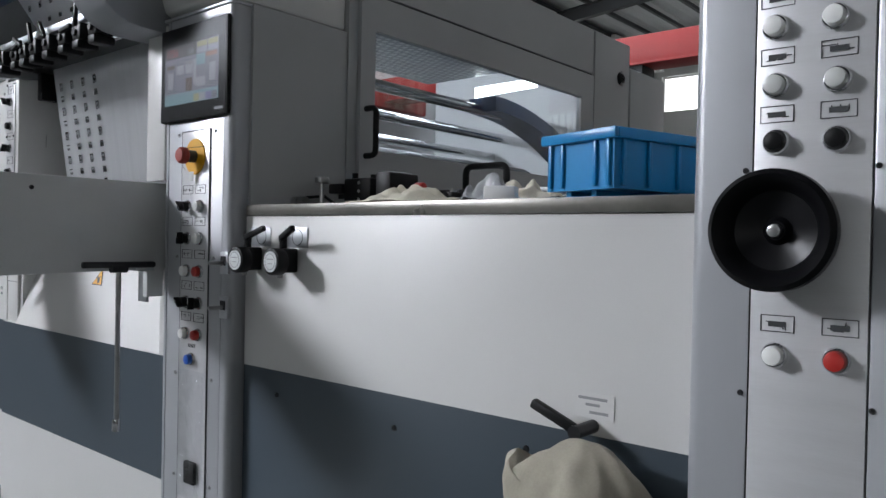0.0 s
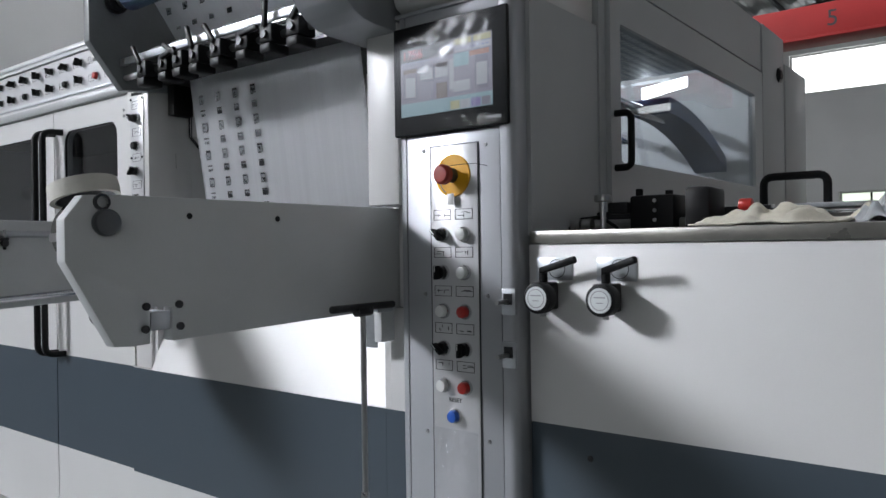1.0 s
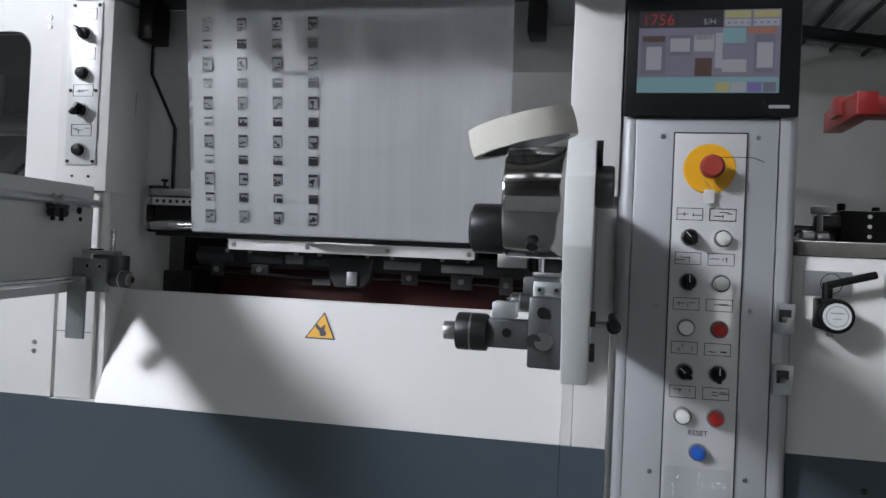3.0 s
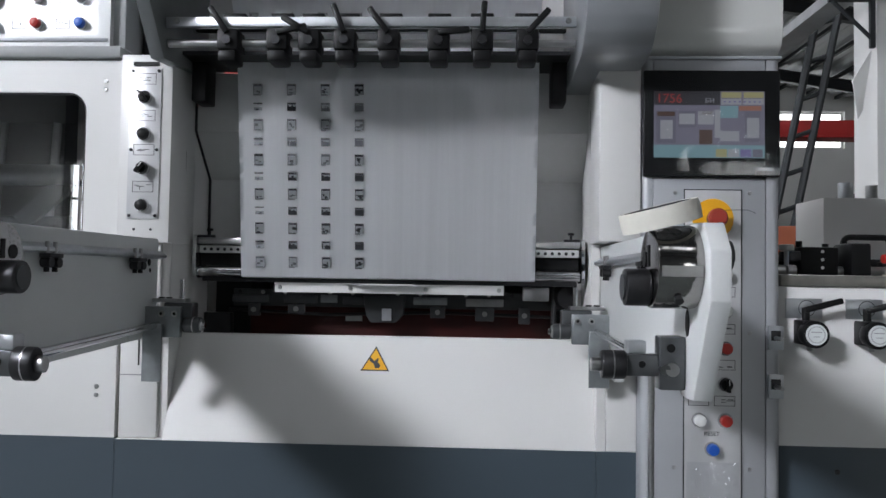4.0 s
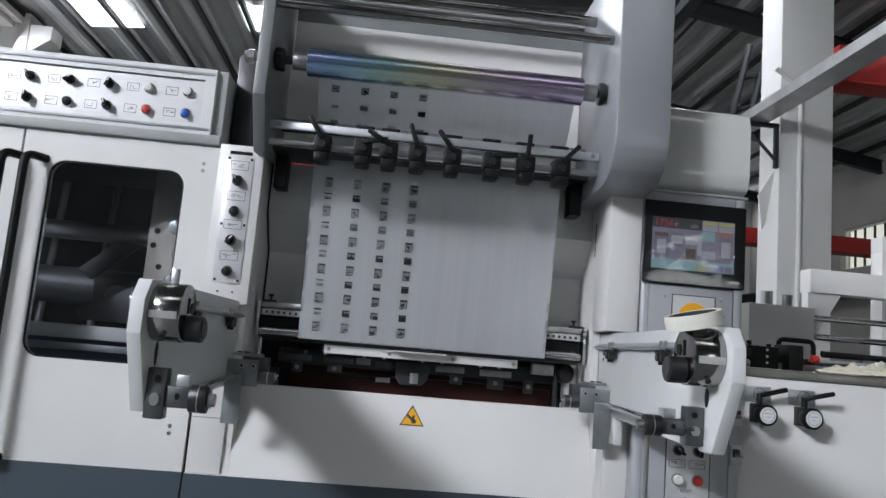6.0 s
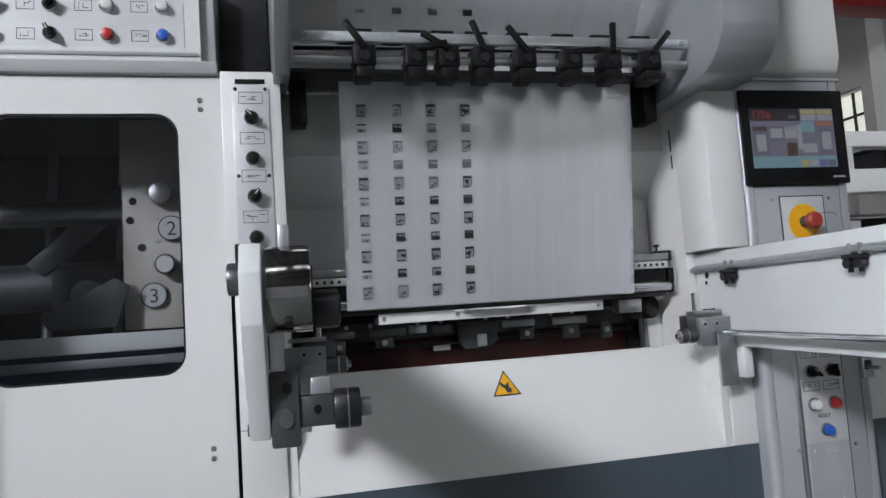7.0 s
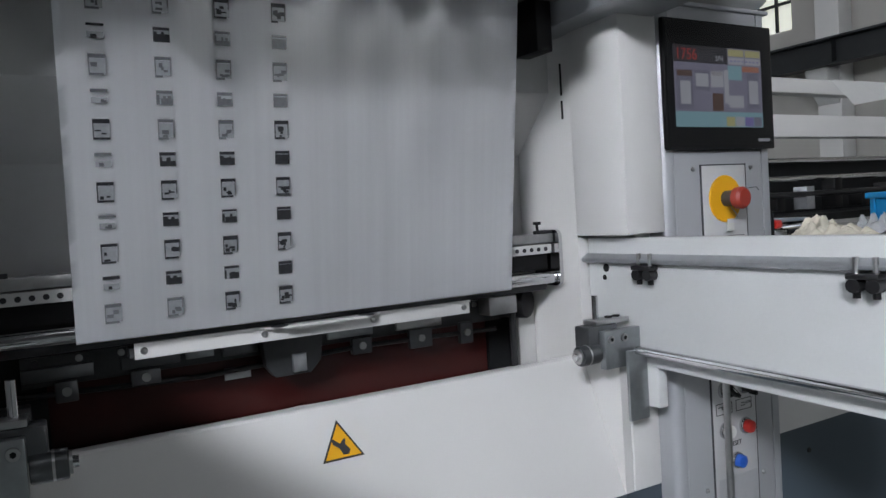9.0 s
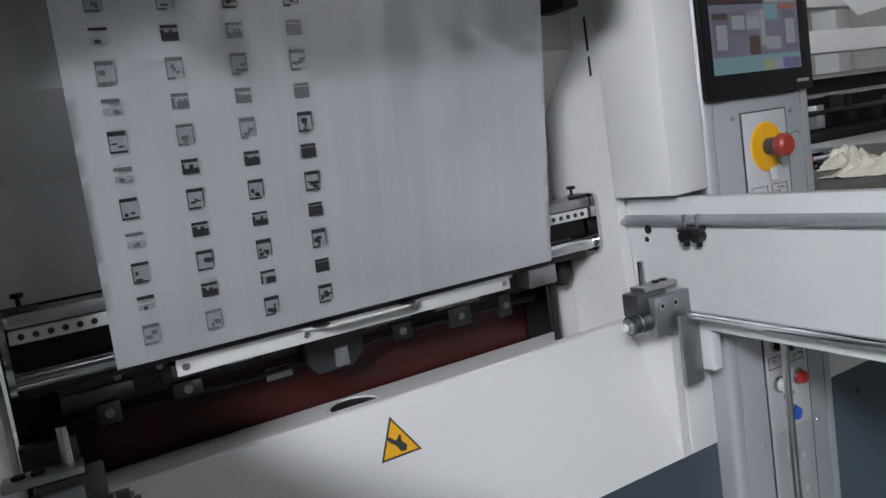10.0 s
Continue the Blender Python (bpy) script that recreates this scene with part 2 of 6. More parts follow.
WRAPFACE = mat("plate_under_film", (0.58, 0.58, 0.59), 0.32, 0.25, grain=0.04, grain_scale=40, stain=0.05, coat=0.7, bump=0.5, bump_scale=34)
GARDEN = mat("pale_greenery_outside", (0.78, 0.88, 0.74), 0.9, grain=0.3, grain_scale=4, stain=0.3, stain_scale=1.5, emit=1.0)
DIALG = mat("grey_dial_face", (0.50, 0.50, 0.49), 0.4, 0.2, grain=0.06, stain=0.1, stain_scale=20)
DUSTY = mat("dusty_pane", (0.80, 0.82, 0.72), 0.8, grain=0.15, grain_scale=1.5, stain=0.25, stain_scale=0.7, emit=0.6)
SKYNEAR = mat("bright_yard", (0.95, 0.98, 1.0), 0.9, emit=5.2)
SKYGLOW = mat("bright_sky", (0.95, 0.98, 1.0), 0.9, emit=2.2)
# Near-black colour holds the shade of machine interiors and recesses.
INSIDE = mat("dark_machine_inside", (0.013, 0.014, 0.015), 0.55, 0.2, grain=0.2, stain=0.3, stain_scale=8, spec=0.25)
BLUEG = mat("blue_cover_enamel", (0.02, 0.05, 0.13), 0.4, grain=0.06, stain=0.1)

# ---------------------------------------------------------------- mesh helpers
ORIGIN = {}


def thing(name, at, label, category, group="", kind=""):
    """An Empty at the base of a thing that is made of parts."""
    ob = new(name)
    ob.empty_display_size = 0.05
    ob.location = at
    ORIGIN[ob.name] = Vector(at)
    return tagged(ob, label, category, group, kind)


def link_mesh(name, bm, material, smooth=30):
    me = bpy.data.meshes.new(name)
    bmesh.ops.recalc_face_normals(bm, faces=bm.faces)
    if smooth:
        for f in bm.faces:
            f.smooth = True
        for e in bm.edges:
            if len(e.link_faces) == 2:
                e.smooth = e.calc_face_angle(0.0) < radians(smooth)
    bm.to_mesh(me)
    bm.free()
    me.materials.append(material)
    return me


def part(name, bm, material, parent, label="", smooth=30):
    """Links a bmesh, given in world metres, as one mesh under a thing or a part."""
    o = ORIGIN[parent.name]
    bm.transform(Matrix.Translation(-o))
    ob = new(name, link_mesh(name, bm, material, smooth))
    ob.parent = parent
    ORIGIN[ob.name] = o
    if label:
        ob["label"] = label
    return ob


def solid(name, bm, material, label="", category="", group="", kind="", smooth=30):
    """A thing that is one mesh, with its origin at its base."""
    v = [x.co for x in bm.verts]
    o = Vector(((min(a.x for a in v) + max(a.x for a in v)) / 2, (min(a.y for a in v) + max(a.y for a in v)) / 2, min(a.z for a in v)))
    bm.transform(Matrix.Translation(-o))
    ob = new(name, link_mesh(name, bm, material, smooth))
    ob.location = o
    ORIGIN[ob.name] = o
    return tagged(ob, label, category, group, kind)


def box(x0, x1, y0, y1, z0, z1, bev=0.0, bm=None):
    """A box, with rounded edges where bev is given."""
    out = bm or bmesh.new()
    t = bmesh.new()
    bmesh.ops.create_cube(t, size=1)
    for v in t.verts:
        v.co = Vector((x0 + (v.co.x + 0.5) * (x1 - x0), y0 + (v.co.y + 0.5) * (y1 - y0), z0 + (v.co.z + 0.5) * (z1 - z0)))
    if bev:
        bmesh.ops.bevel(t, geom=list(t.edges), offset=bev, segments=2, affect='EDGES', profile=0.5)
    return merge(out, t)


def merge(bm, t):
    me = bpy.data.meshes.new("t")
    t.to_mesh(me)
    t.free()
    bm.from_mesh(me)
    bpy.data.meshes.remove(me)
    return bm


def prism(pts, axis, a, b, bev=0.0, bm=None):
    """A polygon, given in the other two axes, drawn out along one axis from a to b."""
    out = bm or bmesh.new()
    t = bmesh.new()

    def at(p, q):
        return {'x': (q, p[0], p[1]), 'y': (p[0], q, p[1]), 'z': (p[0], p[1], q)}[axis]
    lo = [t.verts.new(at(p, a)) for p in pts]
    hi = [t.verts.new(at(p, b)) for p in pts]
    n = len(pts)
    t.faces.new(lo[::-1])
    t.faces.new(hi)
    for i in range(n):
        t.faces.new((lo[i], lo[(i + 1) % n], hi[(i + 1) % n], hi[i]))
    bmesh.ops.recalc_face_normals(t, faces=t.faces)
    if bev:
        bmesh.ops.bevel(t, geom=list(t.edges), offset=bev, segments=2, affect='EDGES', profile=0.5)
    return merge(out, t)


def rod(p, q, r, seg=20, r2=None, bev=0.0, bm=None):
    """A round bar from p to q."""
    out = bm or bmesh.new()
    p, q = Vector(p), Vector(q)
    t = bmesh.new()
    bmesh.ops.create_cone(t, cap_ends=True, segments=seg, radius1=r, radius2=r if r2 is None else r2, depth=(q - p).length)
    if bev:
        caps = [e for e in t.edges if sum(len(f.verts) > 4 for f in e.link_faces) == 1]
        bmesh.ops.bevel(t, geom=caps, offset=bev, segments=2, affect='EDGES', profile=0.5)
    t.transform(Matrix.Translation((p + q) / 2) @ (q - p).to_track_quat('Z', 'Y').to_matrix().to_4x4())
    return merge(out, t)


def lathe(profile, at, axis, seg=32, bm=None):
    """A profile of (radius, height) turned about an axis through a point."""
    out = bm or bmesh.new()
    t = bmesh.new()
    rings = []
    for r, h in profile:
        rings.append([t.verts.new((r * math.cos(2 * math.pi * i / seg), r * math.sin(2 * math.pi * i / seg), h)) for i in range(seg)])
    for a, b in zip(rings, rings[1:]):
        for i in range(seg):
            t.faces.new((a[i], a[(i + 1) % seg], b[(i + 1) % seg], b[i]))
    ringlike = len(profile) > 3 and (profile[0][1] == profile[-1][1] or abs(profile[0][0] - profile[-1][0]) < 1e-6) and min(r for r, h in profile) > 1e-5
    if profile[0][0] > 1e-5 and not ringlike:
        t.faces.new(rings[0][::-1])
    if profile[-1][0] > 1e-5 and not ringlike:
        t.faces.new(rings[-1])
    bmesh.ops.remove_doubles(t, verts=t.verts, dist=1e-6)
    t.transform(Matrix.Translation(at) @ Vector(axis).to_track_quat('Z', 'Y').to_matrix().to_4x4())
    return merge(out, t)


def tube(path, r, seg=10, bm=None, rounds=5, radius=0.0):
    """A round bar bent along a path of points, with rounded bends."""
    pts = [Vector(p) for p in path]
    if radius:
        fine = [pts[0]]
        for a, b, c in zip(pts, pts[1:], pts[2:]):
            p, q = b + (a - b).normalized() * radius, b + (c - b).normalized() * radius
            for i in range(rounds + 1):
                u = i / rounds
                fine.append((1 - u) ** 2 * p + 2 * u * (1 - u) * b + u * u * q)
        pts = fine + [pts[-1]]
    out = bm or bmesh.new()
    t = bmesh.new()
    rings = []
    side = None
    for i, p in enumerate(pts):
        d = (pts[min(i + 1, len(pts) - 1)] - pts[max(i - 1, 0)]).normalized()
        side = (side if side and abs(side.dot(d)) < 0.98 else (Vector((0, 0, 1)) if abs(d.z) < 0.9 else Vector((1, 0, 0))))
        u = (side - d * side.dot(d)).normalized()
        side = u
        w = d.cross(u)
        rings.append([t.verts.new(p + r * (math.cos(2 * math.pi * k / seg) * u + math.sin(2 * math.pi * k / seg) * w)) for k in range(seg)])
    for a, b in zip(rings, rings[1:]):
        for k in range(seg):
            t.faces.new((a[k], a[(k + 1) % seg], b[(k + 1) % seg], b[k]))
    t.faces.new(rings[0][::-1])
    t.faces.new(rings[-1])
    return merge(out, t)


def rounded(x0, x1, z0, z1, r, seg=6):
    """The outline of a rectangle with rounded corners."""
    pts = []
    for cx, cz, a in ((x1 - r, z1 - r, 0), (x0 + r, z1 - r, 90), (x0 + r, z0 + r, 180), (x1 - r, z0 + r, 270)):
        for i in range(seg + 1):
            w = radians(a + 90 * i / seg)
            pts.append((cx + r * math.cos(w), cz + r * math.sin(w)))
    return pts


def framed(outer, inner, y0, y1, bm=None):
    """A flat panel with a rounded opening cut through it, from y0 to y1. Outer is x0, x1, z0, z1."""
    x0, x1, z0, z1 = outer
    t = bmesh.new()
    corner = [(x1, z1), (x0, z1), (x0, z0), (x1, z0)]
    k = len(inner) // 4
    for y in (y0, y1):
        c = [t.verts.new((p[0], y, p[1])) for p in corner]
        r = [t.verts.new((p[0], y, p[1])) for p in inner]
        for q in range(4):
            for i in range(k - 1):
                t.faces.new((c[q], r[q * k + i], r[q * k + i + 1]))
            t.faces.new((c[q], r[q * k + k - 1], r[(q * k + k) % (4 * k)], c[(q + 1) % 4]))
    n = len(inner)
    t.verts.ensure_lookup_table()
    off = 4 + n
    for i in range(n):
        t.faces.new([t.verts[4 + i], t.verts[4 + (i + 1) % n], t.verts[off + 4 + (i + 1) % n], t.verts[off + 4 + i]])
    for i in range(4):
        t.faces.new([t.verts[i], t.verts[(i + 1) % 4], t.verts[off + (i + 1) % 4], t.verts[off + i]])
    return merge(bm or bmesh.new(), t)


def letters(text, at, height, material, parent, name="lettering", axis='y', turn=0.0):
    """Words in the built-in font, facing -y, as a thin mesh. at is the left end of the base line."""
    cu = bpy.data.curves.new(name, 'FONT')
    cu.body, cu.size, cu.extrude = text, height / 0.72, 0.0004
    ob = bpy.data.objects.new(name, cu)
    scene.collection.objects.link(ob)
    me = bpy.data.meshes.new_from_object(ob.evaluated_get(bpy.context.evaluated_depsgraph_get()))
    bpy.data.objects.remove(ob)
    bm = bmesh.new()
    bm.from_mesh(me)
    bm.transform(Matrix.Translation(at) @ pose(0, 0, 0, 90, 0, turn))
    return part(name, bm, material, parent, smooth=0)

# ---------------------------------------------------------------- the hall
HX0, HX1, HY0, HY1 = -10.0, 9.0, -11.0, 22.0
solid("floor", box(HX0 - 0.3, HX1 + 0.3, HY0 - 0.3, HY1 + 0.3, -0.2, 0.0), CONCRETE, "grey-green painted concrete factory floor", "floor", kind="structure")


def pierced(name, axis, at, thick, a0, a1, z0, z1, holes, label):
    """A wall along one axis with rectangular openings (start, end, foot, head)."""
    bm = bmesh.new()

    def slab(p, q, r, s):
        if q - p > 1e-3 and s - r > 1e-3:
            box(*((p, q, at, at + thick) if axis == 'x' else (at, at + thick, p, q)), r, s, bm=bm)
    cuts = sorted(holes)
    lo = min(h[2] for h in cuts)
    hi = max(h[3] for h in cuts)
    slab(a0, a1, z0, lo)
    slab(a0, a1, hi, z1)
    p = a0
    for h in cuts:
        slab(p, h[0], lo, hi)
        p = h[1]
    slab(p, a1, lo, hi)
    return solid(name, bm, {"wall_south": GREYWALL, "wall_east": DUNWALL}.get(name, WALL), label, "wall", kind="structure")


def window(name, axis, at, a0, a1, z0, z1, bars, inward, glow=SKYGLOW, rows=1):
    """A window in an opening: white bars, a sill and the bright sky beyond."""
    c = (a0 + a1) / 2
    t = thing(name, (c, at, z0) if axis == 'x' else (at, c, z0), "white framed factory window with bright sky behind", "window", kind="structure")

    def b(p, q, d0, d1, r, s, bm=None):
        return box(*((p, q, at + d0, at + d1) if axis == 'x' else (at + d0, at + d1, p, q)), r, s, bm=bm)
    fr = b(a0, a1, -0.03, 0.03, z0, z0 + 0.05)
    b(a0, a1, -0.03, 0.03, z1 - 0.05, z1, fr)
    for p in (a0, a1 - 0.05):
        b(p, p + 0.05, -0.029, 0.029, z0 + 0.05, z1 - 0.05, fr)
    part("window_frame", fr, WHITE, t)
    for i in range(1, bars):
        p = a0 + (a1 - a0) * i / bars
        part("glazing_bar", b(p - 0.025, p + 0.025, -0.02, 0.02, z0 + 0.05, z1 - 0.05), BEAM, t)
    for i in range(1, rows):
        q = z0 + (z1 - z0) * i / rows
        part("transom", b(a0 + 0.05, a1 - 0.05, -0.019, 0.019, q - 0.025, q + 0.025), BEAM, t)
    s = 0.12 * (-inward)
    part("sky_pane", b(a0 + 0.01, a1 - 0.01, s - 0.005, s + 0.005, z0 + 0.01, z1 - 0.01), glow, t)
    return t


LEFTW = [(-6.62 + 2.75 * i, -4.5 + 2.75 * i, 5.58, 6.64) for i in range(-1, 10)]
BACKW = [(-9.8, -8.5, 5.45, 6.55), (-7.5, -6.4, 5.45, 6.55), (-5.8, -3.4, 5.45, 6.55), (-2.15, -0.15, 5.45, 6.55), (6.3, 8.7, 5.45, 6.55)]
FRONTW = [(-9.97, -8.85, 1.45, 3.55), (2.0, 4.4, 1.6, 3.3)]
EASTW = [(-2.7 + 3.6 * i, -0.8 + 3.6 * i, 4.35, 5.4) for i in range(7)]
pierced("wall_west", 'y', HX0 - 0.3, 0.3, HY0, HY1, 0, 9.5, LEFTW, "white plastered hall wall with a high window row")
pierced("wall_east", 'y', HX1, 0.3, HY0, HY1, 0, 9.5, EASTW, "grey plastered hall side wall with barred windows")
LOWN = [(-7.6, -5.4, 1.5, 2.75), (-4.6, -2.4, 1.5, 2.75), (-1.6, 0.3, 1.5, 2.75), (1.3, 3.4, 1.5, 2.75)]
pierced("wall_north", 'x', HY1, 0.3, HX0, HX1, 4.0, 9.5, BACKW, "white plastered far hall wall with high windows")
pierced("wall_north_foot", 'x', HY1, 0.3, HX0, HX1, 0, 4.0, LOWN, "white plastered foot of the far hall wall with low windows")
pierced("wall_south", 'x', HY0 - 0.3, 0.3, HX0, HX1, 0, 9.5, FRONTW, "grey plastered hall wall with tall windows")
k = 1
for a0, a1, z0, z1 in LEFTW:
    window("window_%d" % k, 'y', HX0 - 0.15, a0, a1, z0, z1, 1, 1)
    k += 1
for a0, a1, z0, z1 in EASTW:
    window("window_%d" % k, 'y', HX1 + 0.15, a0, a1, z0, z1, 5, -1, DUSTY, 2)
    k += 1
for a0, a1, z0, z1 in LOWN:
    window("window_%d" % k, 'x', HY1 + 0.15, a0, a1, z0, z1, 3, -1, GARDEN)
    k += 1
for a0, a1, z0, z1 in BACKW:
    window("window_%d" % k, 'x', HY1 + 0.15, a0, a1, z0, z1, 1, -1)
    k += 1
for a0, a1, z0, z1 in FRONTW:
    window("window_%d" % k, 'x', HY0 - 0.15, a0, a1, z0, z1, 5, 1, SKYNEAR, 3)
    k += 1


RIDGE = 2.2


def roof_z(x):
    return 7.0 + 0.085 * (min(x, RIDGE) - HX0) - 0.16 * max(0.0, x - RIDGE)


bm = bmesh.new()
n = 190
prof = []
for i in range(n + 1):
    x = HX0 - 0.3 + (HX1 - HX0 + 0.6) * i / n
    prof.append((x, roof_z(x) + (0.05 if (i // 2) % 2 else 0.0)))
prism(prof + [(HX1 + 0.3, roof_z(HX1) + 0.2), (RIDGE, roof_z(RIDGE) + 0.2), (HX0 - 0.3, roof_z(HX0) + 0.2)], 'y', HY0 - 0.3, HY1 + 0.3, bm=bm)
solid("ceiling", bm, ROOF, "corrugated grey roof sheeting over the hall", "ceiling", kind="structure", smooth=0)


def roof_light(y0, y1, x0, x1):
    bm = bmesh.new()
    prism([(x0, roof_z(x0) - 0.02), (x1, roof_z(x1) - 0.02), (x1, roof_z(x1) - 0.005), (x0, roof_z(x0) - 0.005)], 'y', y0, y1, bm=bm)
    return solid("roof_light", bm, SKYGLOW, "translucent strip of roof sheeting letting daylight in", "skylight", "roof lights", kind="structure")


for y in (-5.0, 3.0, 7.6, 12.2):
    for x in (-8.6, -5.6, -2.4, 1.4, 4.8):
        roof_light(y, y + 1.1, x, x + 1.0)


def rafter(y):
    t = thing("rafter", ((HX0 + HX1) / 2, y, roof_z(0)), "dark painted steel roof rafter", "roof beam", "rafters", "structure")
    for name, d0, d1, w in (("top_flange", -0.14, -0.12, 0.08), ("web", -0.42, -0.14, 0.01), ("bottom_flange", -0.44, -0.42, 0.08)):
        line = [(x, roof_z(x)) for x in (HX0, RIDGE, HX1)]
        part(name, prism([(x, z + d0) for x, z in line] + [(x, z + d1) for x, z in line[::-1]], 'y', y - w, y + w), BEAM, t)


for y in (-7.4, -2.8, 1.8, 6.4, 11.0, 15.6, 20.2):
    rafter(y)
for i in range(23):
    x = HX0 + 0.4 + 0.82 * i
    solid("purlin", box(x - 0.04, x + 0.04, HY0, HY1, roof_z(x) - 0.12, roof_z(x) - 0.03), BEAM, "dark steel roof purlin", "roof beam", "purlins", "structure")


def column(x, y, w, d, top, corbel):
    t = thing("column", (x, y, 0), "white plastered concrete hall column with a corbel", "column", "hall columns", "structure")
    part("shaft", box(x - w / 2, x + w / 2, y - d / 2, y + d / 2, 0, top, 0.02), WALL, t)
    if corbel:
        part("corbel", prism([(x - w / 2, corbel - 0.55), (x - w / 2 - 0.32, corbel - 0.22), (x - w / 2 - 0.32, corbel), (x - w / 2, corbel)], 'y', y - d / 2 + 0.02, y + d / 2 - 0.02, 0.01), WALL, t)
    return t


column(2.455, 7.75, 0.68, 0.5, 7.9, 0)
for y in (12.4, 17.05, 21.5):
    column(0.72, y, 0.45, 0.5, 7.4, 4.95)
for y in (2.0, 7.5, 13.0, 18.5):
    column(HX0 + 0.3, y, 0.5, 0.5, 7.0, 0)
t = thing("eaves_beam", (HX0 + 0.2, 5, 6.72), "stepped white concrete eaves beam on column heads", "beam", kind="structure")
part("gutter", box(HX0, HX0 + 0.42, HY0, HY1, 6.80, 6.98), WALL, t)
part("ledge", box(HX0, HX0 + 0.28, HY0, HY1, 6.70, 6.80), WALL, t)
for y in (2.0, 7.5, 13.0, 18.5):
    part("column_head", prism([(HX0 + 0.05, 6.25), (HX0 + 0.56, 6.25), (HX0 + 0.95, 6.55), (HX0 + 0.95, 6.80), (HX0 + 0.05, 6.80)], 'y', y - 0.22, y + 0.22, 0.01), WALL, t)
for y in (3.65, 7.25, 10.85, 14.45, 18.05):
    column(HX1 - 0.2, y, 0.36, 0.4, 6.6, 3.5)
t = thing("crane_runway", (8.3, 5, 3.5), "dark steel crane runway beam along the side wall", "crane rail", kind="structure")
part("top_flange", box(8.14, 8.46, -2, HY1 - 0.1, 3.88, 3.91), BEAM, t)
part("web", box(8.28, 8.32, -2, HY1 - 0.1, 3.53, 3.88), BEAM, t)
part("bottom_flange", box(8.16, 8.44, -2, HY1 - 0.1, 3.50, 3.53), BEAM, t)
for i in range(20):
    part("stiffener", box(8.17, 8.28, -1.5 + 1.2 * i, -1.48 + 1.2 * i, 3.53, 3.88), BEAM, t)

# crane: runway, girders and a chain hoist
t = thing("crane_runway", (1.3, 12, 6.2), "dark latticed steel crane runway beam", "crane rail", kind="structure")
for z in (6.35, 7.05):
    part("chord", box(1.20, 1.38, -2, HY1 - 0.1, z, z + 0.14), BEAM, t)
for i in range(28):
    y = -1.8 + 0.85 * i
    part("web_bar", box(1.25, 1.33, y, y + 0.10, 6.49, 7.05), BEAM, t)
    part("diagonal", rod((1.29, y + 0.1, 6.50), (1.29, y + 0.85, 7.04), 0.045, 8), BEAM, t)


def girder(y, x0, x1, z0, z1, label):
    t = thing("crane_girder", ((x0 + x1) / 2, y, z0), label, "crane", "crane girders")
    part("box_beam", box(x0, x1, y - 0.16, y + 0.16, z0, z1, 0.01), CRANE, t)
    part("bottom_plate", box(x0, x1, y - 0.24, y + 0.24, z0 - 0.03, z0, 0.004), CRANE, t)
    for x in (x0 + 0.25,):
        part("end_carriage", box(x - 0.16, x + 0.16, y - 0.9, y + 0.9, z0 - 0.15, z0 + 0.22, 0.02), CRANE, t)
    return t


g = girder(10.0, -10.0, -0.30, 3.93, 4.33, "red painted steel crane girder across the hall")
letters("5", (-2.55, 9.835, 4.04), 0.2, INK, g, "load_mark")
g = girder(13.5, 2.1, 9.0, 4.14, 4.44, "red painted steel crane girder in the next bay")
letters("5", (3.95, 13.335, 4.20), 0.2, PAPER, g, "load_mark")
g = girder(9.4, 3.4, 9.0, 5.92, 6.44, "red painted steel crane girder high behind the column")
t = thing("chain_hoist", (-4.7, 10.0, 3.2), "small teal and black electric chain hoist under the girder", "hoist")
part("motor", rod((-4.95, 10, 3.6), (-4.5, 10, 3.6), 0.14, bev=0.02), mat("teal_enamel", (0.02, 0.14, 0.14), 0.4), t)
part("trolley", box(-4.9, -4.6, 9.8, 10.2, 3.70, 3.90, 0.01), BEAM, t)
part("chain", rod((-4.7, 10, 1.4), (-4.7, 10, 3.5), 0.02), BEAM, t)

# cable trays on brackets


def cable_tray(x, z, y0, y1, stops):
    t = thing("cable_tray", (x, (y0 + y1) / 2, z), "galvanised steel cable tray on black brackets", "cable tray", "cable trays")
    section = [(x - 0.13, z + 0.12), (x - 0.13, z), (x + 0.15, z), (x + 0.15, z + 0.12), (x + 0.135, z + 0.12), (x + 0.135, z + 0.015), (x - 0.115, z + 0.015), (x - 0.115, z + 0.12)]
    part("tray", prism(section, 'y', y0, y1), GALV, t)
    for y in stops:
        bm = box(x - 0.2, x + 0.28, y - 0.025, y + 0.025, z - 0.05, z)
        box(x + 0.23, x + 0.28, y - 0.024, y + 0.024, z - 0.55, z - 0.05, bm=bm)
        rod((x - 0.15, y, z - 0.05), (x + 0.25, y, z - 0.45), 0.022, 8, bm=bm)
        part("bracket", bm, BEAM, t)


cable_tray(1.79, 4.5, 1.5, 9.6, (7.45,))
cable_tray(0.60, 4.16, 10.6, HY1 - 0.2, (12.1, 14.5, 16.75, 19.0, 21.2))

# ---------------------------------------------------------------- small fittings


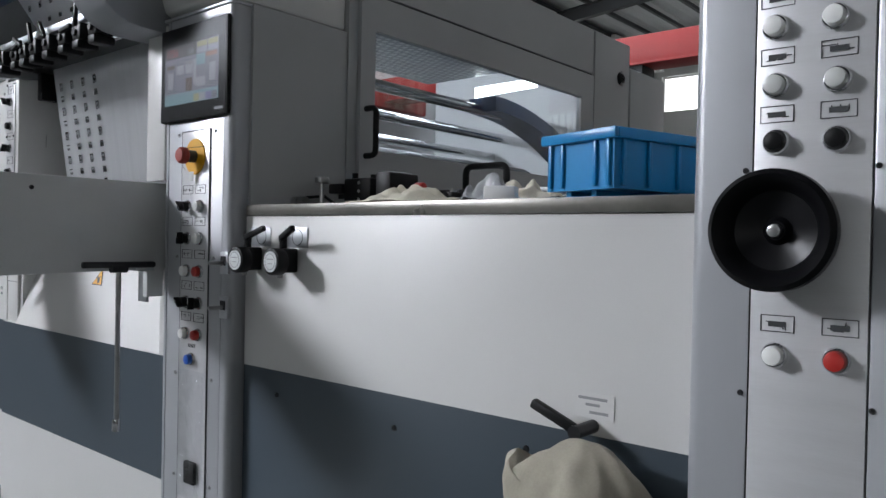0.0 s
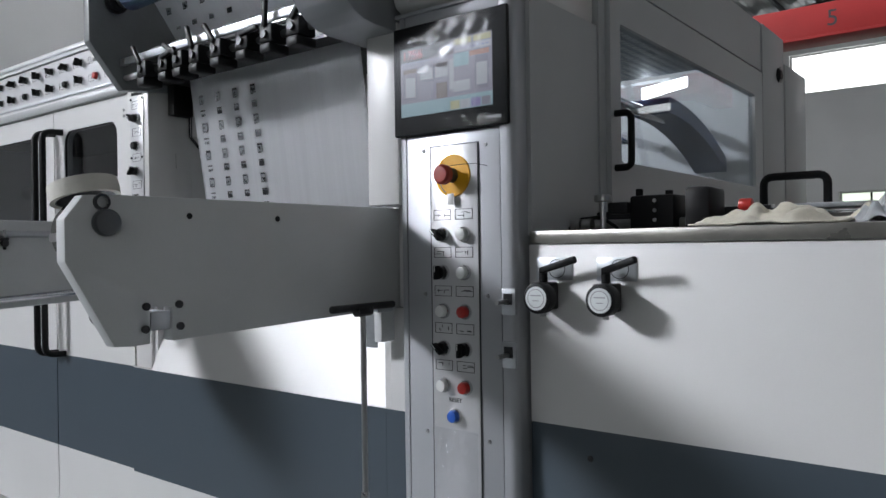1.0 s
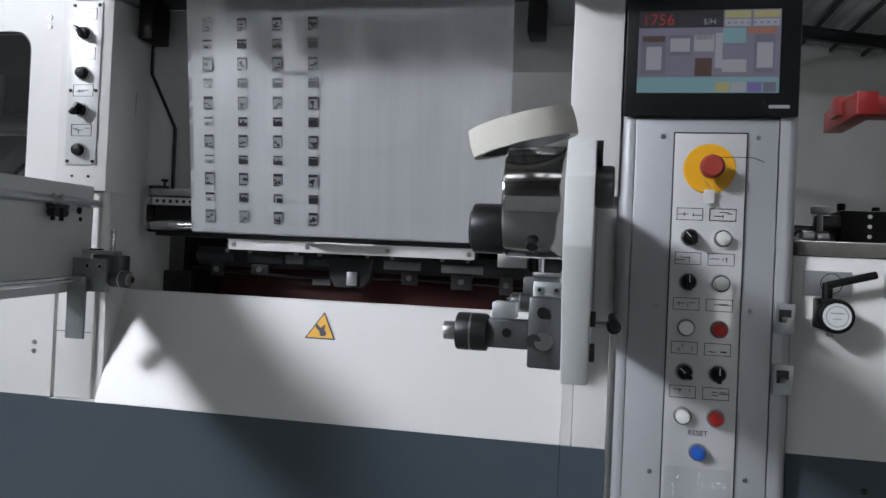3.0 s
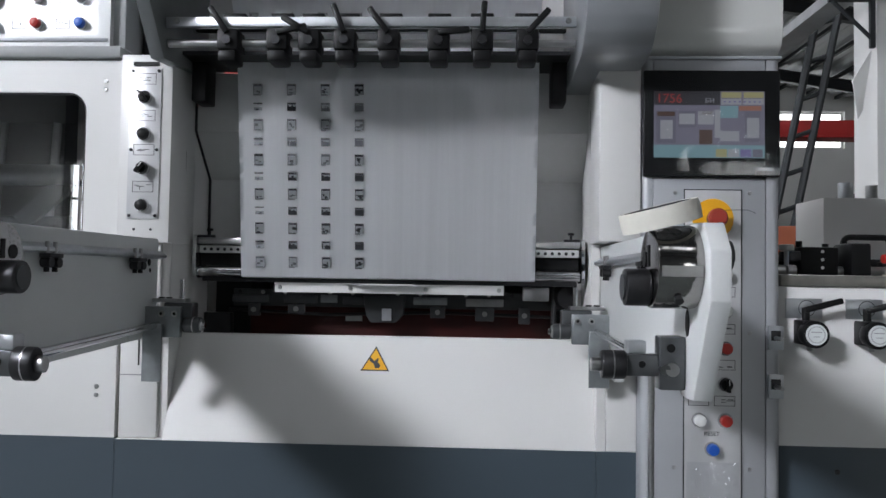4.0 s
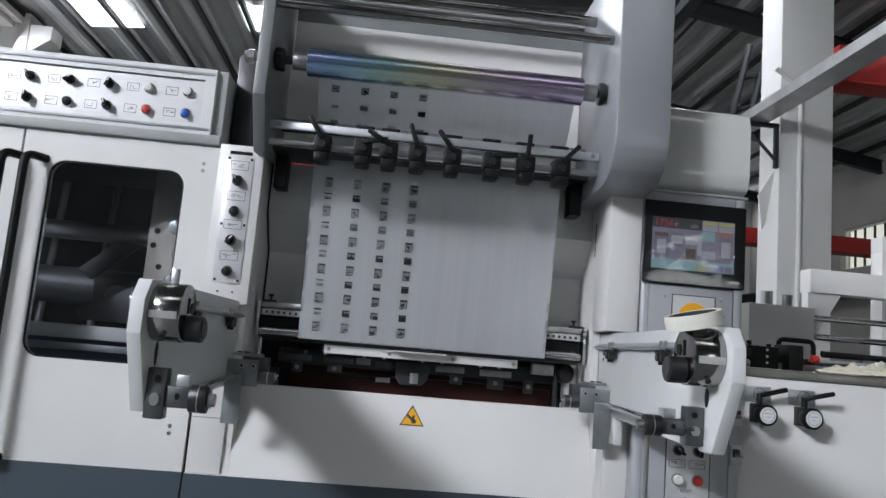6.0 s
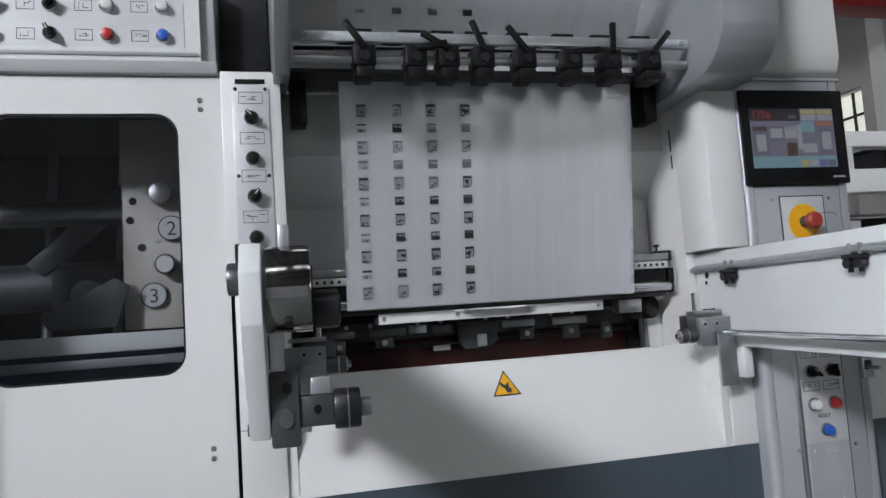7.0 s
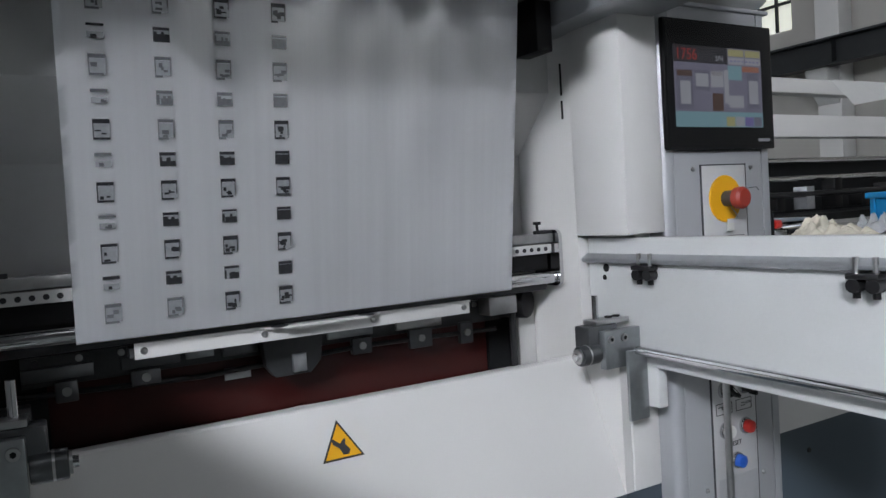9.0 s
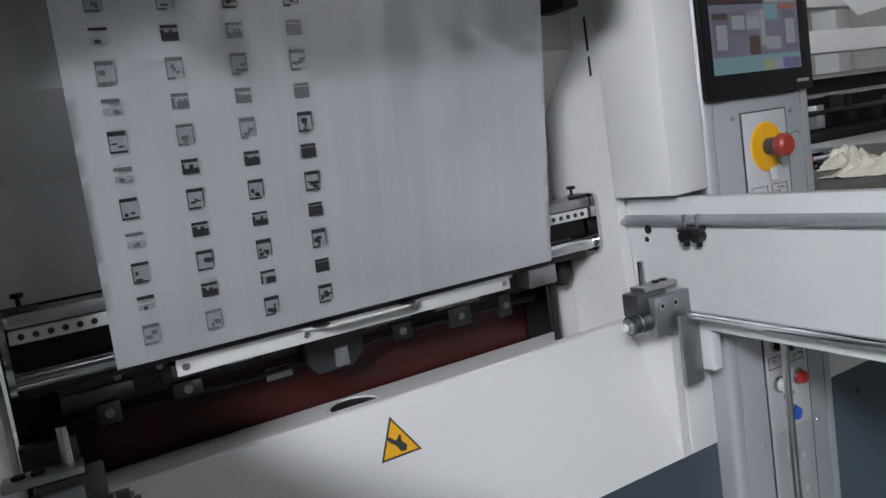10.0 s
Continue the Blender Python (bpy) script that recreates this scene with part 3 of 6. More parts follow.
def knob(parent, x, y, z, kind="selector", turn=0.0, r=0.0135):
    """A switch or push button on a face that looks towards -y."""
    ring = part("bezel_ring", lathe([(r * 1.12, 0), (r * 1.12, 0.004), (r, 0.007), (r * 0.86, 0.007), (r * 0.86, 0.004)], (x, y, z), (0, -1, 0), 20), CHROME, parent)
    if kind == "selector":
        part("knob", lathe([(r * 0.88, 0.004), (r * 0.84, 0.016), (r * 0.72, 0.018), (0, 0.018)], (x, y, z), (0, -1, 0), 18), BLACK, parent)
        bm = box(-0.0036, 0.0036, -0.031, -0.015, -r * 0.98, r * 1.02, 0.0012)
        bm.transform(Matrix.Translation((x, y, z)) @ pose(0, 0, 0, 0, turn, 0))
        grip = part("grip", bm, BLACK, parent)
        bm = box(-0.0008, 0.0008, -0.0315, -0.0305, 0.001, r * 0.95)
        bm.transform(Matrix.Translation((x, y, z)) @ pose(0, 0, 0, 0, turn, 0))
        part("pointer", bm, PAPER, grip, "white pointer line")
    else:
        m = {"red": REDB, "blue": BLUEB, "white": WHITEB, "pale": CLEARB, "black": BLACK}[kind]
        part("push_button", lathe([(r * 0.86, 0.004), (r * 0.86, 0.014), (r * 0.78, 0.017), (r * 0.4, 0.0185), (0, 0.019)], (x, y, z), (0, -1, 0), 20), m, parent, kind + " push button")
    return ring


def icon(parent, x, y, z, w, h, seed):
    """A small printed pictogram: a black outline with a few strokes."""
    rnd = random.Random(seed)
    bm = bmesh.new()
    e = 0.0011
    y0, y1 = y - 0.0008, y
    for a in ((x - w / 2, x + w / 2, z - h / 2, z - h / 2 + e), (x - w / 2, x + w / 2, z + h / 2 - e, z + h / 2),
              (x - w / 2, x - w / 2 + e, z - h / 2 + e, z + h / 2 - e), (x + w / 2 - e, x + w / 2, z - h / 2 + e, z + h / 2 - e)):
        box(a[0], a[1], y0, y1, a[2], a[3], bm=bm)
    for i in range(4):
        cx, cz = x + rnd.uniform(-0.3, 0.3) * w, z + rnd.uniform(-0.22, 0.22) * h
        if rnd.random() < 0.6:
            d = rnd.uniform(0.08, 0.2) * w
            box(cx - d, cx + d, y0, y1, cz - e * 0.6, cz + e * 0.6, bm=bm)
        else:
            d = rnd.uniform(0.1, 0.2) * h
            box(cx - e * 0.6, cx + e * 0.6, y0, y1, cz - d, cz + d, bm=bm)
    return part("pictogram", bm, INK, parent, smooth=0)


def screw(parent, x, y, z, r=0.004, d=(0, -1, 0), m=None, name="screw"):
    return part(name, lathe([(r, 0), (r, 0.0015), (r * 0.8, 0.003), (r * 0.45, 0.003), (r * 0.4, 0.0015), (0, 0.0015)], (x, y, z), d, 12), m or DARKST, parent)


def scatter(bm, amount, scale, seed=0):
    """Uneven cloth-like displacement of a mesh."""
    for v in bm.verts:
        v.co += noise.noise_vector(v.co * scale + Vector((seed, 3.1 * seed, 0))) * amount
    return bm


# ---------------------------------------------------------------- feeder cabinet with glazed doors
XL, XR = -2.825, -1.828
DZ0, DZ1 = 0.42, 1.952
t = thing("feeder_cabinet", (-3.6, 1.8, 0), "white enamelled machine cabinet with slate stripe and glazed doors", "machine cabinet")
part("plinth", box(-4.6, -2.95, 1.16, 2.6, 0.0, 0.42), BAND_L, t)
part("back_panel", box(-4.6, -2.95, 2.57, 2.6, 0.42, 1.95), BAND_L, t)
part("end_panel", box(-4.6, -4.57, 1.14, 2.57, 0.42, 1.95), BAND_L, t)
# Inner faces are painted near-black for the shade behind the glass.
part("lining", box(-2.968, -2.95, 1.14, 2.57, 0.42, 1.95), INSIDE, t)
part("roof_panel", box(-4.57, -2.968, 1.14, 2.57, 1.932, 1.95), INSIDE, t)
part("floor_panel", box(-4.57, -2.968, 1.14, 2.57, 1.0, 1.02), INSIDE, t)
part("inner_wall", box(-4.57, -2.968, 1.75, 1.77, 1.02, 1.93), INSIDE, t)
part("foot_rail", prism([(0.96, 0.40), (1.16, 0.40), (1.16, 0.44), (0.98, 0.44)], 'x', -4.6, -2.95, 0.004), STEEL, t, "worn steel foot rail")


def glazed_door(x0, x1, wx0, wx1, hx):
    d = part("door", framed((x0, x1, DZ0, DZ1), rounded(wx0, wx1, 1.332, 1.874, 0.045), 1.11, 1.14), BAND_L, t, "white door with a rounded window", smooth=0)
    part("gasket", framed((wx0 - 0.001, wx1 + 0.001, 1.331, 1.875), rounded(wx0 + 0.004, wx1 - 0.004, 1.336, 1.870, 0.042), 1.1125, 1.1175), RUBBER, d, smooth=0)
    g = part("pane", prism(rounded(wx0 + 0.002, wx1 - 0.002, 1.334, 1.872, 0.044), 'y', 1.118, 1.122), GLASS, d, "tinted reflecting glass pane", smooth=0)
    g.visible_shadow = False
    part("handle", tube([(hx + (0.03 if hx > x0 + 0.3 else 0.03), 1.112, 1.872), (hx, 1.05, 1.872), (hx, 1.05, 1.065), (hx + 0.03, 1.112, 1.065)], 0.0115, 12, radius=0.03), BLACK, d, "long black bar handle")
    return d


da = glazed_door(-3.482, -2.945, -3.405, -3.037, -3.446)
db = glazed_door(-4.57, -3.488, -4.40, -3.62, -3.506)
for z in (1.882, 1.902, 1.158, 1.178):
    screw(da, -2.991, 1.11, z, 0.0055, m=STEEL)
# works behind the glass
side = part("works_plate", box(-3.19, -2.972, 1.35, 1.365, 1.43, 1.925, 0.002), WORKS, t, "bright steel plate with numbered dials")
for x, z, r, s in ((-3.081, 1.663, 0.030, "2"), (-3.124, 1.507, 0.030, "3")):
    d = part("numbered_dial", rod((x, 1.35, z), (x, 1.340, z), r, 28), INK, side)
    part("dial_face", rod((x, 1.340, z), (x, 1.3385, z), r * 0.90, 28), DIALG, d)
for x, z, r, s in ((-3.081, 1.663, 0.030, "2"), (-3.124, 1.507, 0.030, "3")):
    letters(s, (x - 0.011, 1.338, z - 0.017), 0.034, INK, side, "dial_number")
for x, z, r in ((-3.10, 1.745, 0.026), (-3.095, 1.577, 0.024), (-3.03, 1.80, 0.03)):
    part("adjusting_knob", rod((x, 1.35, z), (x, 1.315, z), r, 24, bev=0.003), GUN if r < 0.025 else STEEL, side)
part("knob_face", rod((-3.095, 1.315, 1.577), (-3.095, 1.313, 1.577), 0.019, 24), DIALG, side)
for x, z in ((-3.165, 1.73), (-3.172, 1.685), (-3.148, 1.62), (-3.055, 1.49), (-3.02, 1.70)):
    part("bolt_hole", rod((x, 1.3495, z), (x, 1.347, z), 0.009, 14), BLACK, side)
for x, z in ((-3.113, 1.690), (-3.052, 1.690), (-3.113, 1.633), (-3.052, 1.633), (-3.06, 1.478), (-2.99, 1.46)):
    screw(side, x, 1.35, z, 0.005, m=STEEL)
part("cross_bar", box(-4.5, -2.98, 1.24, 1.28, 1.385, 1.425, 0.004), BAYP, t, "pale cross bar")
part("foot_panel", box(-4.5, -2.98, 1.30, 1.32, 1.22, 1.384), BLUEG, t, "dark blue foot panel")
part("cross_bar", box(-4.5, -2.98, 1.24, 1.27, 1.352, 1.372, 0.003), ZINC, t)
part("roller", rod((-4.5, 1.55, 1.55), (-3.2, 1.55, 1.55), 0.06, 28), IRON, t)
part("roller", rod((-4.5, 1.45, 1.72), (-3.2, 1.45, 1.72), 0.03, 24), STEEL, t)
part("bell_crank", prism([(-3.42, 1.60), (-3.22, 1.78), (-3.10, 1.86), (-3.06, 1.80), (-3.2, 1.72), (-3.38, 1.57)], 'y', 1.44, 1.46, 0.002), IRON, t)
part("bearing_block", box(-3.36, -3.22, 1.42, 1.5, 1.45, 1.58, 0.006), IRON, t)
part("bearing", rod((-3.28, 1.42, 1.52), (-3.28, 1.40, 1.52), 0.035, 24), STEEL, t)
part("lever", prism([(-3.36, 1.47), (-3.20, 1.55), (-3.17, 1.53), (-3.20, 1.44), (-3.34, 1.44)], 'y', 1.30, 1.315, 0.002), IRON, t)
for i in range(5):
    x = -3.95 + 0.17 * i
    part("tie_rod", rod((x, 1.6, 1.05), (x + 0.05, 1.6, 1.9), 0.012, 10), STEEL, t)

# operating desk on top of the cabinet
t = thing("switch_desk", (-3.6, 1.2, 1.952), "grey switch desk with two rows of knobs above the cabinet", "control panel")
part("lip", box(-4.6, -2.952, 1.095, 1.36, 1.955, 1.984, 0.006), GREY, t)
part("housing", box(-4.6, -2.955, 1.125, 1.36, 1.984, 2.182, 0.005), GREY, t)
part("front_frame", framed((-4.6, -2.985, 1.985, 2.178), rounded(-4.5, -3.016, 2.014, 2.145, 0.003, 2), 1.108, 1.125), ARMP, t, smooth=0)
for z in (2.0, 2.162):
    part("bead", box(-4.59, -2.99, 1.1045, 1.1085, z - 0.004, z + 0.004, 0.001), SILVER, t)
part("face_plate", box(-4.498, -3.018, 1.116, 1.124, 2.016, 2.143), FACE, t)
cols = [-3.06 - 0.1088 * i for i in range(12)]
for i, x in enumerate(cols):
    up = "pale" if i < 2 else "selector"
    dn = {0: "blue", 1: "red"}.get(i, "selector" if i % 3 else "black")
    knob(t, x, 1.116, 2.105, up, -40 + 33 * (i % 4))
    knob(t, x, 1.116, 2.042, dn, 30 - 27 * (i % 3))
    icon(t, x - 0.046, 1.116, 2.105, 0.034, 0.024, i)
    icon(t, x - 0.046, 1.116, 2.042, 0.034, 0.024, 40 + i)

# ---------------------------------------------------------------- press unit: lower body, bay and apron
t = thing("press_unit", (-2.33, 1.7, 0), "white enamelled press unit with slate stripe and open film bay", "press")
part("lower_body", box(-2.937, XR, 1.0955, 2.6, 0.0, 1.0605), BAND_L, t, "white lower body with slate stripe")
part("lower_body", box(XR + 0.001, -1.739, 1.095, 1.6, 0.0, 1.0605), BAND_L, t)
col = part("side_column", box(-2.937, XL - 0.0205, 1.11, 1.25, 1.061, 1.516, 0.003), WHITE, t)
part("seam_strip", box(-2.9485, -2.9375, 1.126, 1.18, 0.43, 1.516), INSIDE, t)
part("slot", box(-2.893, -2.89, 1.1085, 1.1105, 1.23, 1.50), BLACK, col)
part("cover_seam", box(-2.9365, -2.85, 1.1085, 1.1105, 1.206, 1.2085), GREYINK, col)
part("slot_clamp", box(-2.902, -2.872, 1.09, 1.109, 1.385, 1.40, 0.002), STEEL, col)
part("slot_clamp", rod((-2.915, 1.098, 1.392), (-2.865, 1.098, 1.392), 0.006, 12), STEEL, col)
BAY = [(1.25, 1.96), (1.25, 1.81), (1.36, 1.70), (1.362, 1.28), (1.12, 1.061)]
part("bay_side", prism([(1.12, 1.96)] + BAY, 'x', XL - 0.02, XL), WHITE, t)
part("bay_side", prism([(1.19, 1.96)] + BAY[:-1] + [(1.095, 1.061), (1.095, 1.298), (1.19, 1.298)], 'x', XR, XR + 0.02), WHITE, t)
part("front_post", box(XR + 0.021, -1.739, 1.092, 1.4, 1.061, 1.298, 0.003), WHITE, t)
part("front_post", box(-1.7775, -1.739, 1.092, 1.4, 1.299, 1.952, 0.003), WHITE, t)
part("arm_recess", box(XR + 0.021, -1.778, 1.194, 1.4, 1.299, 1.952), WHITE, t)
for z0, z1 in ((1.80, 1.86), (1.755, 1.79)):
    part("latch_slot", box(XR - 0.001, XR + 0.001, 1.212, 1.217, z0, z1), BLACK, t)
for x0, x1 in ((XL + 0.004, XR - 0.0005),):
    for p, q in (((1.252, 1.96), (1.252, 1.81)), ((1.252, 1.81), (1.362, 1.70)), ((1.362, 1.70), (1.365, 1.535))):
        part("bay_back", prism([p, q, (q[0] + 0.004, q[1]), (p[0] + 0.004, p[1])], 'x', x0, x1), BAYP, t, "light grey folded back panel", smooth=0)
part("edge_seal", tube([(XL + 0.003, 1.243, 1.96), (XL + 0.003, 1.243, 1.81), (XL + 0.003, 1.352, 1.70), (XL + 0.003, 1.354, 1.54)], 0.003, 6), RUBBER, t)
part("side_slit", box(XL - 0.0005, XL + 0.001, 1.19, 1.194, 1.70, 1.75), BLACK, t)
# apron with the trough behind its top edge
ap = part("apron", prism([(1.096, 1.061), (1.193, 1.298), (1.197, 1.301), (1.215, 1.301), (1.217, 1.250), (1.424, 1.250), (1.424, 1.061)], 'x', XL + 0.001, XR - 0.001), WHITE, t, "white sloping apron", smooth=0)
part("trough_hole", rod((-2.325, 1.352, 1.2505), (-2.325, 1.352, 1.2525), 0.045, 28), BLACK, ap)
part("hole_rim", lathe([(0.045, 0), (0.045, 0.006), (0.051, 0.006), (0.051, 0)], (-2.325, 1.352, 1.250), (0, 0, 1), 28), WHITE, ap)
part("trough_hole", box(-1.92, -1.86, 1.27, 1.325, 1.2505, 1.253), BLACK, ap)
# The pit's depth of shade is put into its near-black colour.
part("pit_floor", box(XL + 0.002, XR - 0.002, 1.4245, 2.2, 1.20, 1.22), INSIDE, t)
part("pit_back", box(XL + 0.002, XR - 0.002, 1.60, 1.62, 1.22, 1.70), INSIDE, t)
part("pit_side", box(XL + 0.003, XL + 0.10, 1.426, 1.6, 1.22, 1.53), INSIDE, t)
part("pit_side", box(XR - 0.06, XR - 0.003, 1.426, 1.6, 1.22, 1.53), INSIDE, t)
for x0, x1, z1 in ((XL + 0.002, XL + 0.075, 1.345), (XR - 0.045, XR - 0.002, 1.42)):
    # Same stop twice: the left one's dark material stands in for shade there.
    part("end_stop", box(x0, x1, 1.335, 1.365, 1.251, z1, 0.003), BAYP if x0 > -2 else DARKST, t)
# red guard box and carriage below the film
rb = part("guard_box", box(-2.745, -1.89, 1.43, 1.54, 1.24, 1.362, 0.006), DKRED, t, "dark red enamelled box in the pit")
part("guard_frame", box(-2.76, -1.88, 1.385, 1.395, 1.362, 1.408, 0.002), IRON, t, "dark oily carriage rail")
for x0, x1, z0, z1, m in ((-2.76, -2.66, 1.372, 1.392, GUN), (-2.62, -2.53, 1.372, 1.392, GUN), (-2.52, -2.475, 1.374, 1.395, DULLZ), (-2.46, -2.40, 1.37, 1.39, GUN), (-2.27, -2.18, 1.372, 1.392, DULLZ), (-2.13, -2.03, 1.37, 1.39, STEEL)):
    part("carriage_plate", box(x0, x1, 1.376, 1.3845, z0, z1, 0.001), m, t)
for i in range(14):
    x = -2.74 + 0.061 * i
    part("carriage_bolt", rod((x, 1.385, 1.400), (x, 1.3815, 1.400), 0.0055, 12), STEEL if i % 3 else DARKST, t)
for x, w, d in ((-2.70, 0.032, 0.03), (-2.585, 0.045, 0.022), (-2.205, 0.040, 0.028), (-2.08, 0.050, 0.034), (-1.975, 0.030, 0.040)):
    lug = part("carriage_lug", box(x - w / 2, x + w / 2, 1.372, 1.3845, 1.366 - d, 1.3685, 0.002), GUN, t, "dark steel lug")
    part("lug_bolt", rod((x, 1.372, 1.366 - d * 0.45), (x, 1.368, 1.366 - d * 0.45), 0.007, 12), STEEL, lug)
part("air_pipe", tube([(-2.77, 1.38, 1.352), (-2.5, 1.378, 1.342), (-2.2, 1.378, 1.352), (-1.90, 1.38, 1.345)], 0.0045, 8), DARKST, t)
part("carriage_bracket", prism([(-2.40, 1.395), (-2.29, 1.395), (-2.295, 1.345), (-2.315, 1.325), (-2.38, 1.325), (-2.395, 1.345)], 'y', 1.35, 1.374, 0.002), IRON, t, "grey cast bracket")
part("bracket_clip", box(-2.35, -2.325, 1.342, 1.35, 1.33, 1.362, 0.002), ZINC, t)
part("rating_plate", box(-2.455, -2.41, 1.396, 1.3995, 1.325, 1.345), ZINC, t)
bar = part("guide_strip", box(-2.614, -2.034, 1.262, 1.266, 1.403, 1.427, 0.001), WHITE, t, "white slotted guide strip")
lip = [(-2.614, 1.258), (-2.43, 1.258)] + [(-2.43 + 0.03 * (1 - math.cos(a)) / 2 * 1.2, 1.258 - 0.026 * (1 - math.cos(a)) / 2) for a in (0.8, 1.6, 2.4, 3.14)]
lip = lip + [(-4.648 - x, y) for x, y in lip[::-1]]
part("lip", prism([(p[0], p[1]) for p in lip] + [(-2.034, 1.262), (-2.614, 1.262)], 'z', 1.424, 1.4275), WHITE, bar, smooth=0)
for x in (-2.40, -2.25):
    part("lip_hole", lathe([(0.014, 0), (0.014, 0.0012), (0.0, 0.0012)], (x, 1.2455, 1.4272), (0, 0, 1), 20), INK, bar)
for x in (-2.601, -2.42, -2.23, -2.046):
    screw(bar, x, 1.262, 1.415, 0.0055, m=STEEL)
part("strip_holder", box(-2.62, -2.03, 1.267, 1.30, 1.405, 1.42), IRON, t)
part("end_rod", rod((-1.905, 1.31, 1.251), (-1.905, 1.31, 1.43), 0.007, 12), DARKST, t)
part("end_block", box(-1.985, -1.92, 1.27, 1.31, 1.39, 1.425, 0.003), STEEL, t)
part("end_cushion", rod((-1.90, 1.36, 1.40), (-1.87, 1.30, 1.40), 0.03, 20, bev=0.006), RUBBER, t)

# warning triangle on the apron
w = thing("warning_sign", (-2.341, 1.165, 1.22), "yellow triangular hand-hazard sticker on the sloping apron", "sign")
slope = math.degrees(math.atan2(0.096, 0.233))


def on_apron(bm):
    bm.transform(Matrix.Translation((-2.341, 1.1619 - 0.0014, 1.2215)) @ pose(0, 0, 0, -slope, 0, 0))
    return bm


part("border", on_apron(prism([(-0.0345, 0), (0.0345, 0), (0, 0.061)], 'y', -0.0006, 0.0)), INK, w, smooth=0)
part("field", on_apron(prism([(-0.0295, 0.003), (0.0295, 0.003), (0, 0.055)], 'y', -0.0012, -0.0007)), YELLOW, w, smooth=0)
part("symbol", on_apron(prism([(-0.015, 0.03), (-0.012, 0.033), (-0.002, 0.024), (0.005, 0.031), (0.008, 0.03), (0.006, 0.022), (0.013, 0.013), (0.009, 0.006), (0.0, 0.007), (-0.004, 0.017), (-0.013, 0.024)], 'y', -0.0018, -0.0013)), INK, w, smooth=0)

# side switch box
t = thing("switch_box", (-2.89, 1.15, 1.517), "slim white switch box with four black knobs", "control panel")
part("housing", prism([(-2.948, 1.517), (XL + 0.001, 1.517), (XL + 0.001, 1.945), (-2.842, 1.962), (-2.948, 1.962)], 'y', 1.097, 1.25, 0.002), WHITE, t)
part("slot", box(-2.918, -2.856, 1.094, 1.0975, 1.935, 1.944), BLACK, t)
part("face_plate", box(-2.925, -2.849, 1.0935, 1.0965, 1.572, 1.929, 0.001), FACE, t)
for z, k, a in ((1.859, "selector", -45), (1.772, "black", 0), (1.691, "selector", 40), (1.604, "black", 0)):
    knob(t, -2.887, 1.0935, z, k, a, 0.0145)
    icon(t, -2.887, 1.0935, z + 0.044, 0.05, 0.026, int(z * 1000))
for x in (-2.918, -2.856):
    for z in (1.58, 1.735, 1.922):
        screw(t, x, 1.0935, z, 0.004)
for x in (-2.907, -2.867):
    screw(t, x, 1.097, 1.548, 0.003)

# ---------------------------------------------------------------- film web with printed windows
t = thing("film_web", (-2.325, 1.2, 1.44), "frosted silver film web with four columns of printed windows", "film")


def film_y(z):
    """How far back the film hangs at a height."""
    if z < 2.03:
        return 1.2305 - 0.135 * (z - 1.445)
    return 1.1515 - (z - 2.03) * 0.75


bm = bmesh.new()
NX, zs = 60, [1.4385, 1.441, 1.445] + [1.445 + 0.585 * (i + 1) / 46 for i in range(46)] + [2.07, 2.12, 2.165, 2.19]
grid = []
for z in zs:
    row = []
    for i in range(NX + 1):
        u = i / NX
        x = -2.691 + 0.732 * u
        rip = 0.0010 * math.sin(u * 31 + 1.2 * math.sin(z * 9)) * min(1, (z - 1.43) * 3) + 0.0012 * noise.noise(Vector((x * 14, z * 1.6, 0)))
        row.append(bm.verts.new((x, film_y(z) + rip + (0.008 if z < 1.44 else 0), z)))
    grid.append(row)
for a, b in zip(grid, grid[1:]):
    for i in range(NX):
        bm.faces.new((a[i], a[i + 1], b[i + 1], b[i]))
bmesh.ops.solidify(bm, geom=bm.faces[:], thickness=0.0004)
film = part("film", bm, FOIL, t, smooth=60)
rnd = random.Random(5)
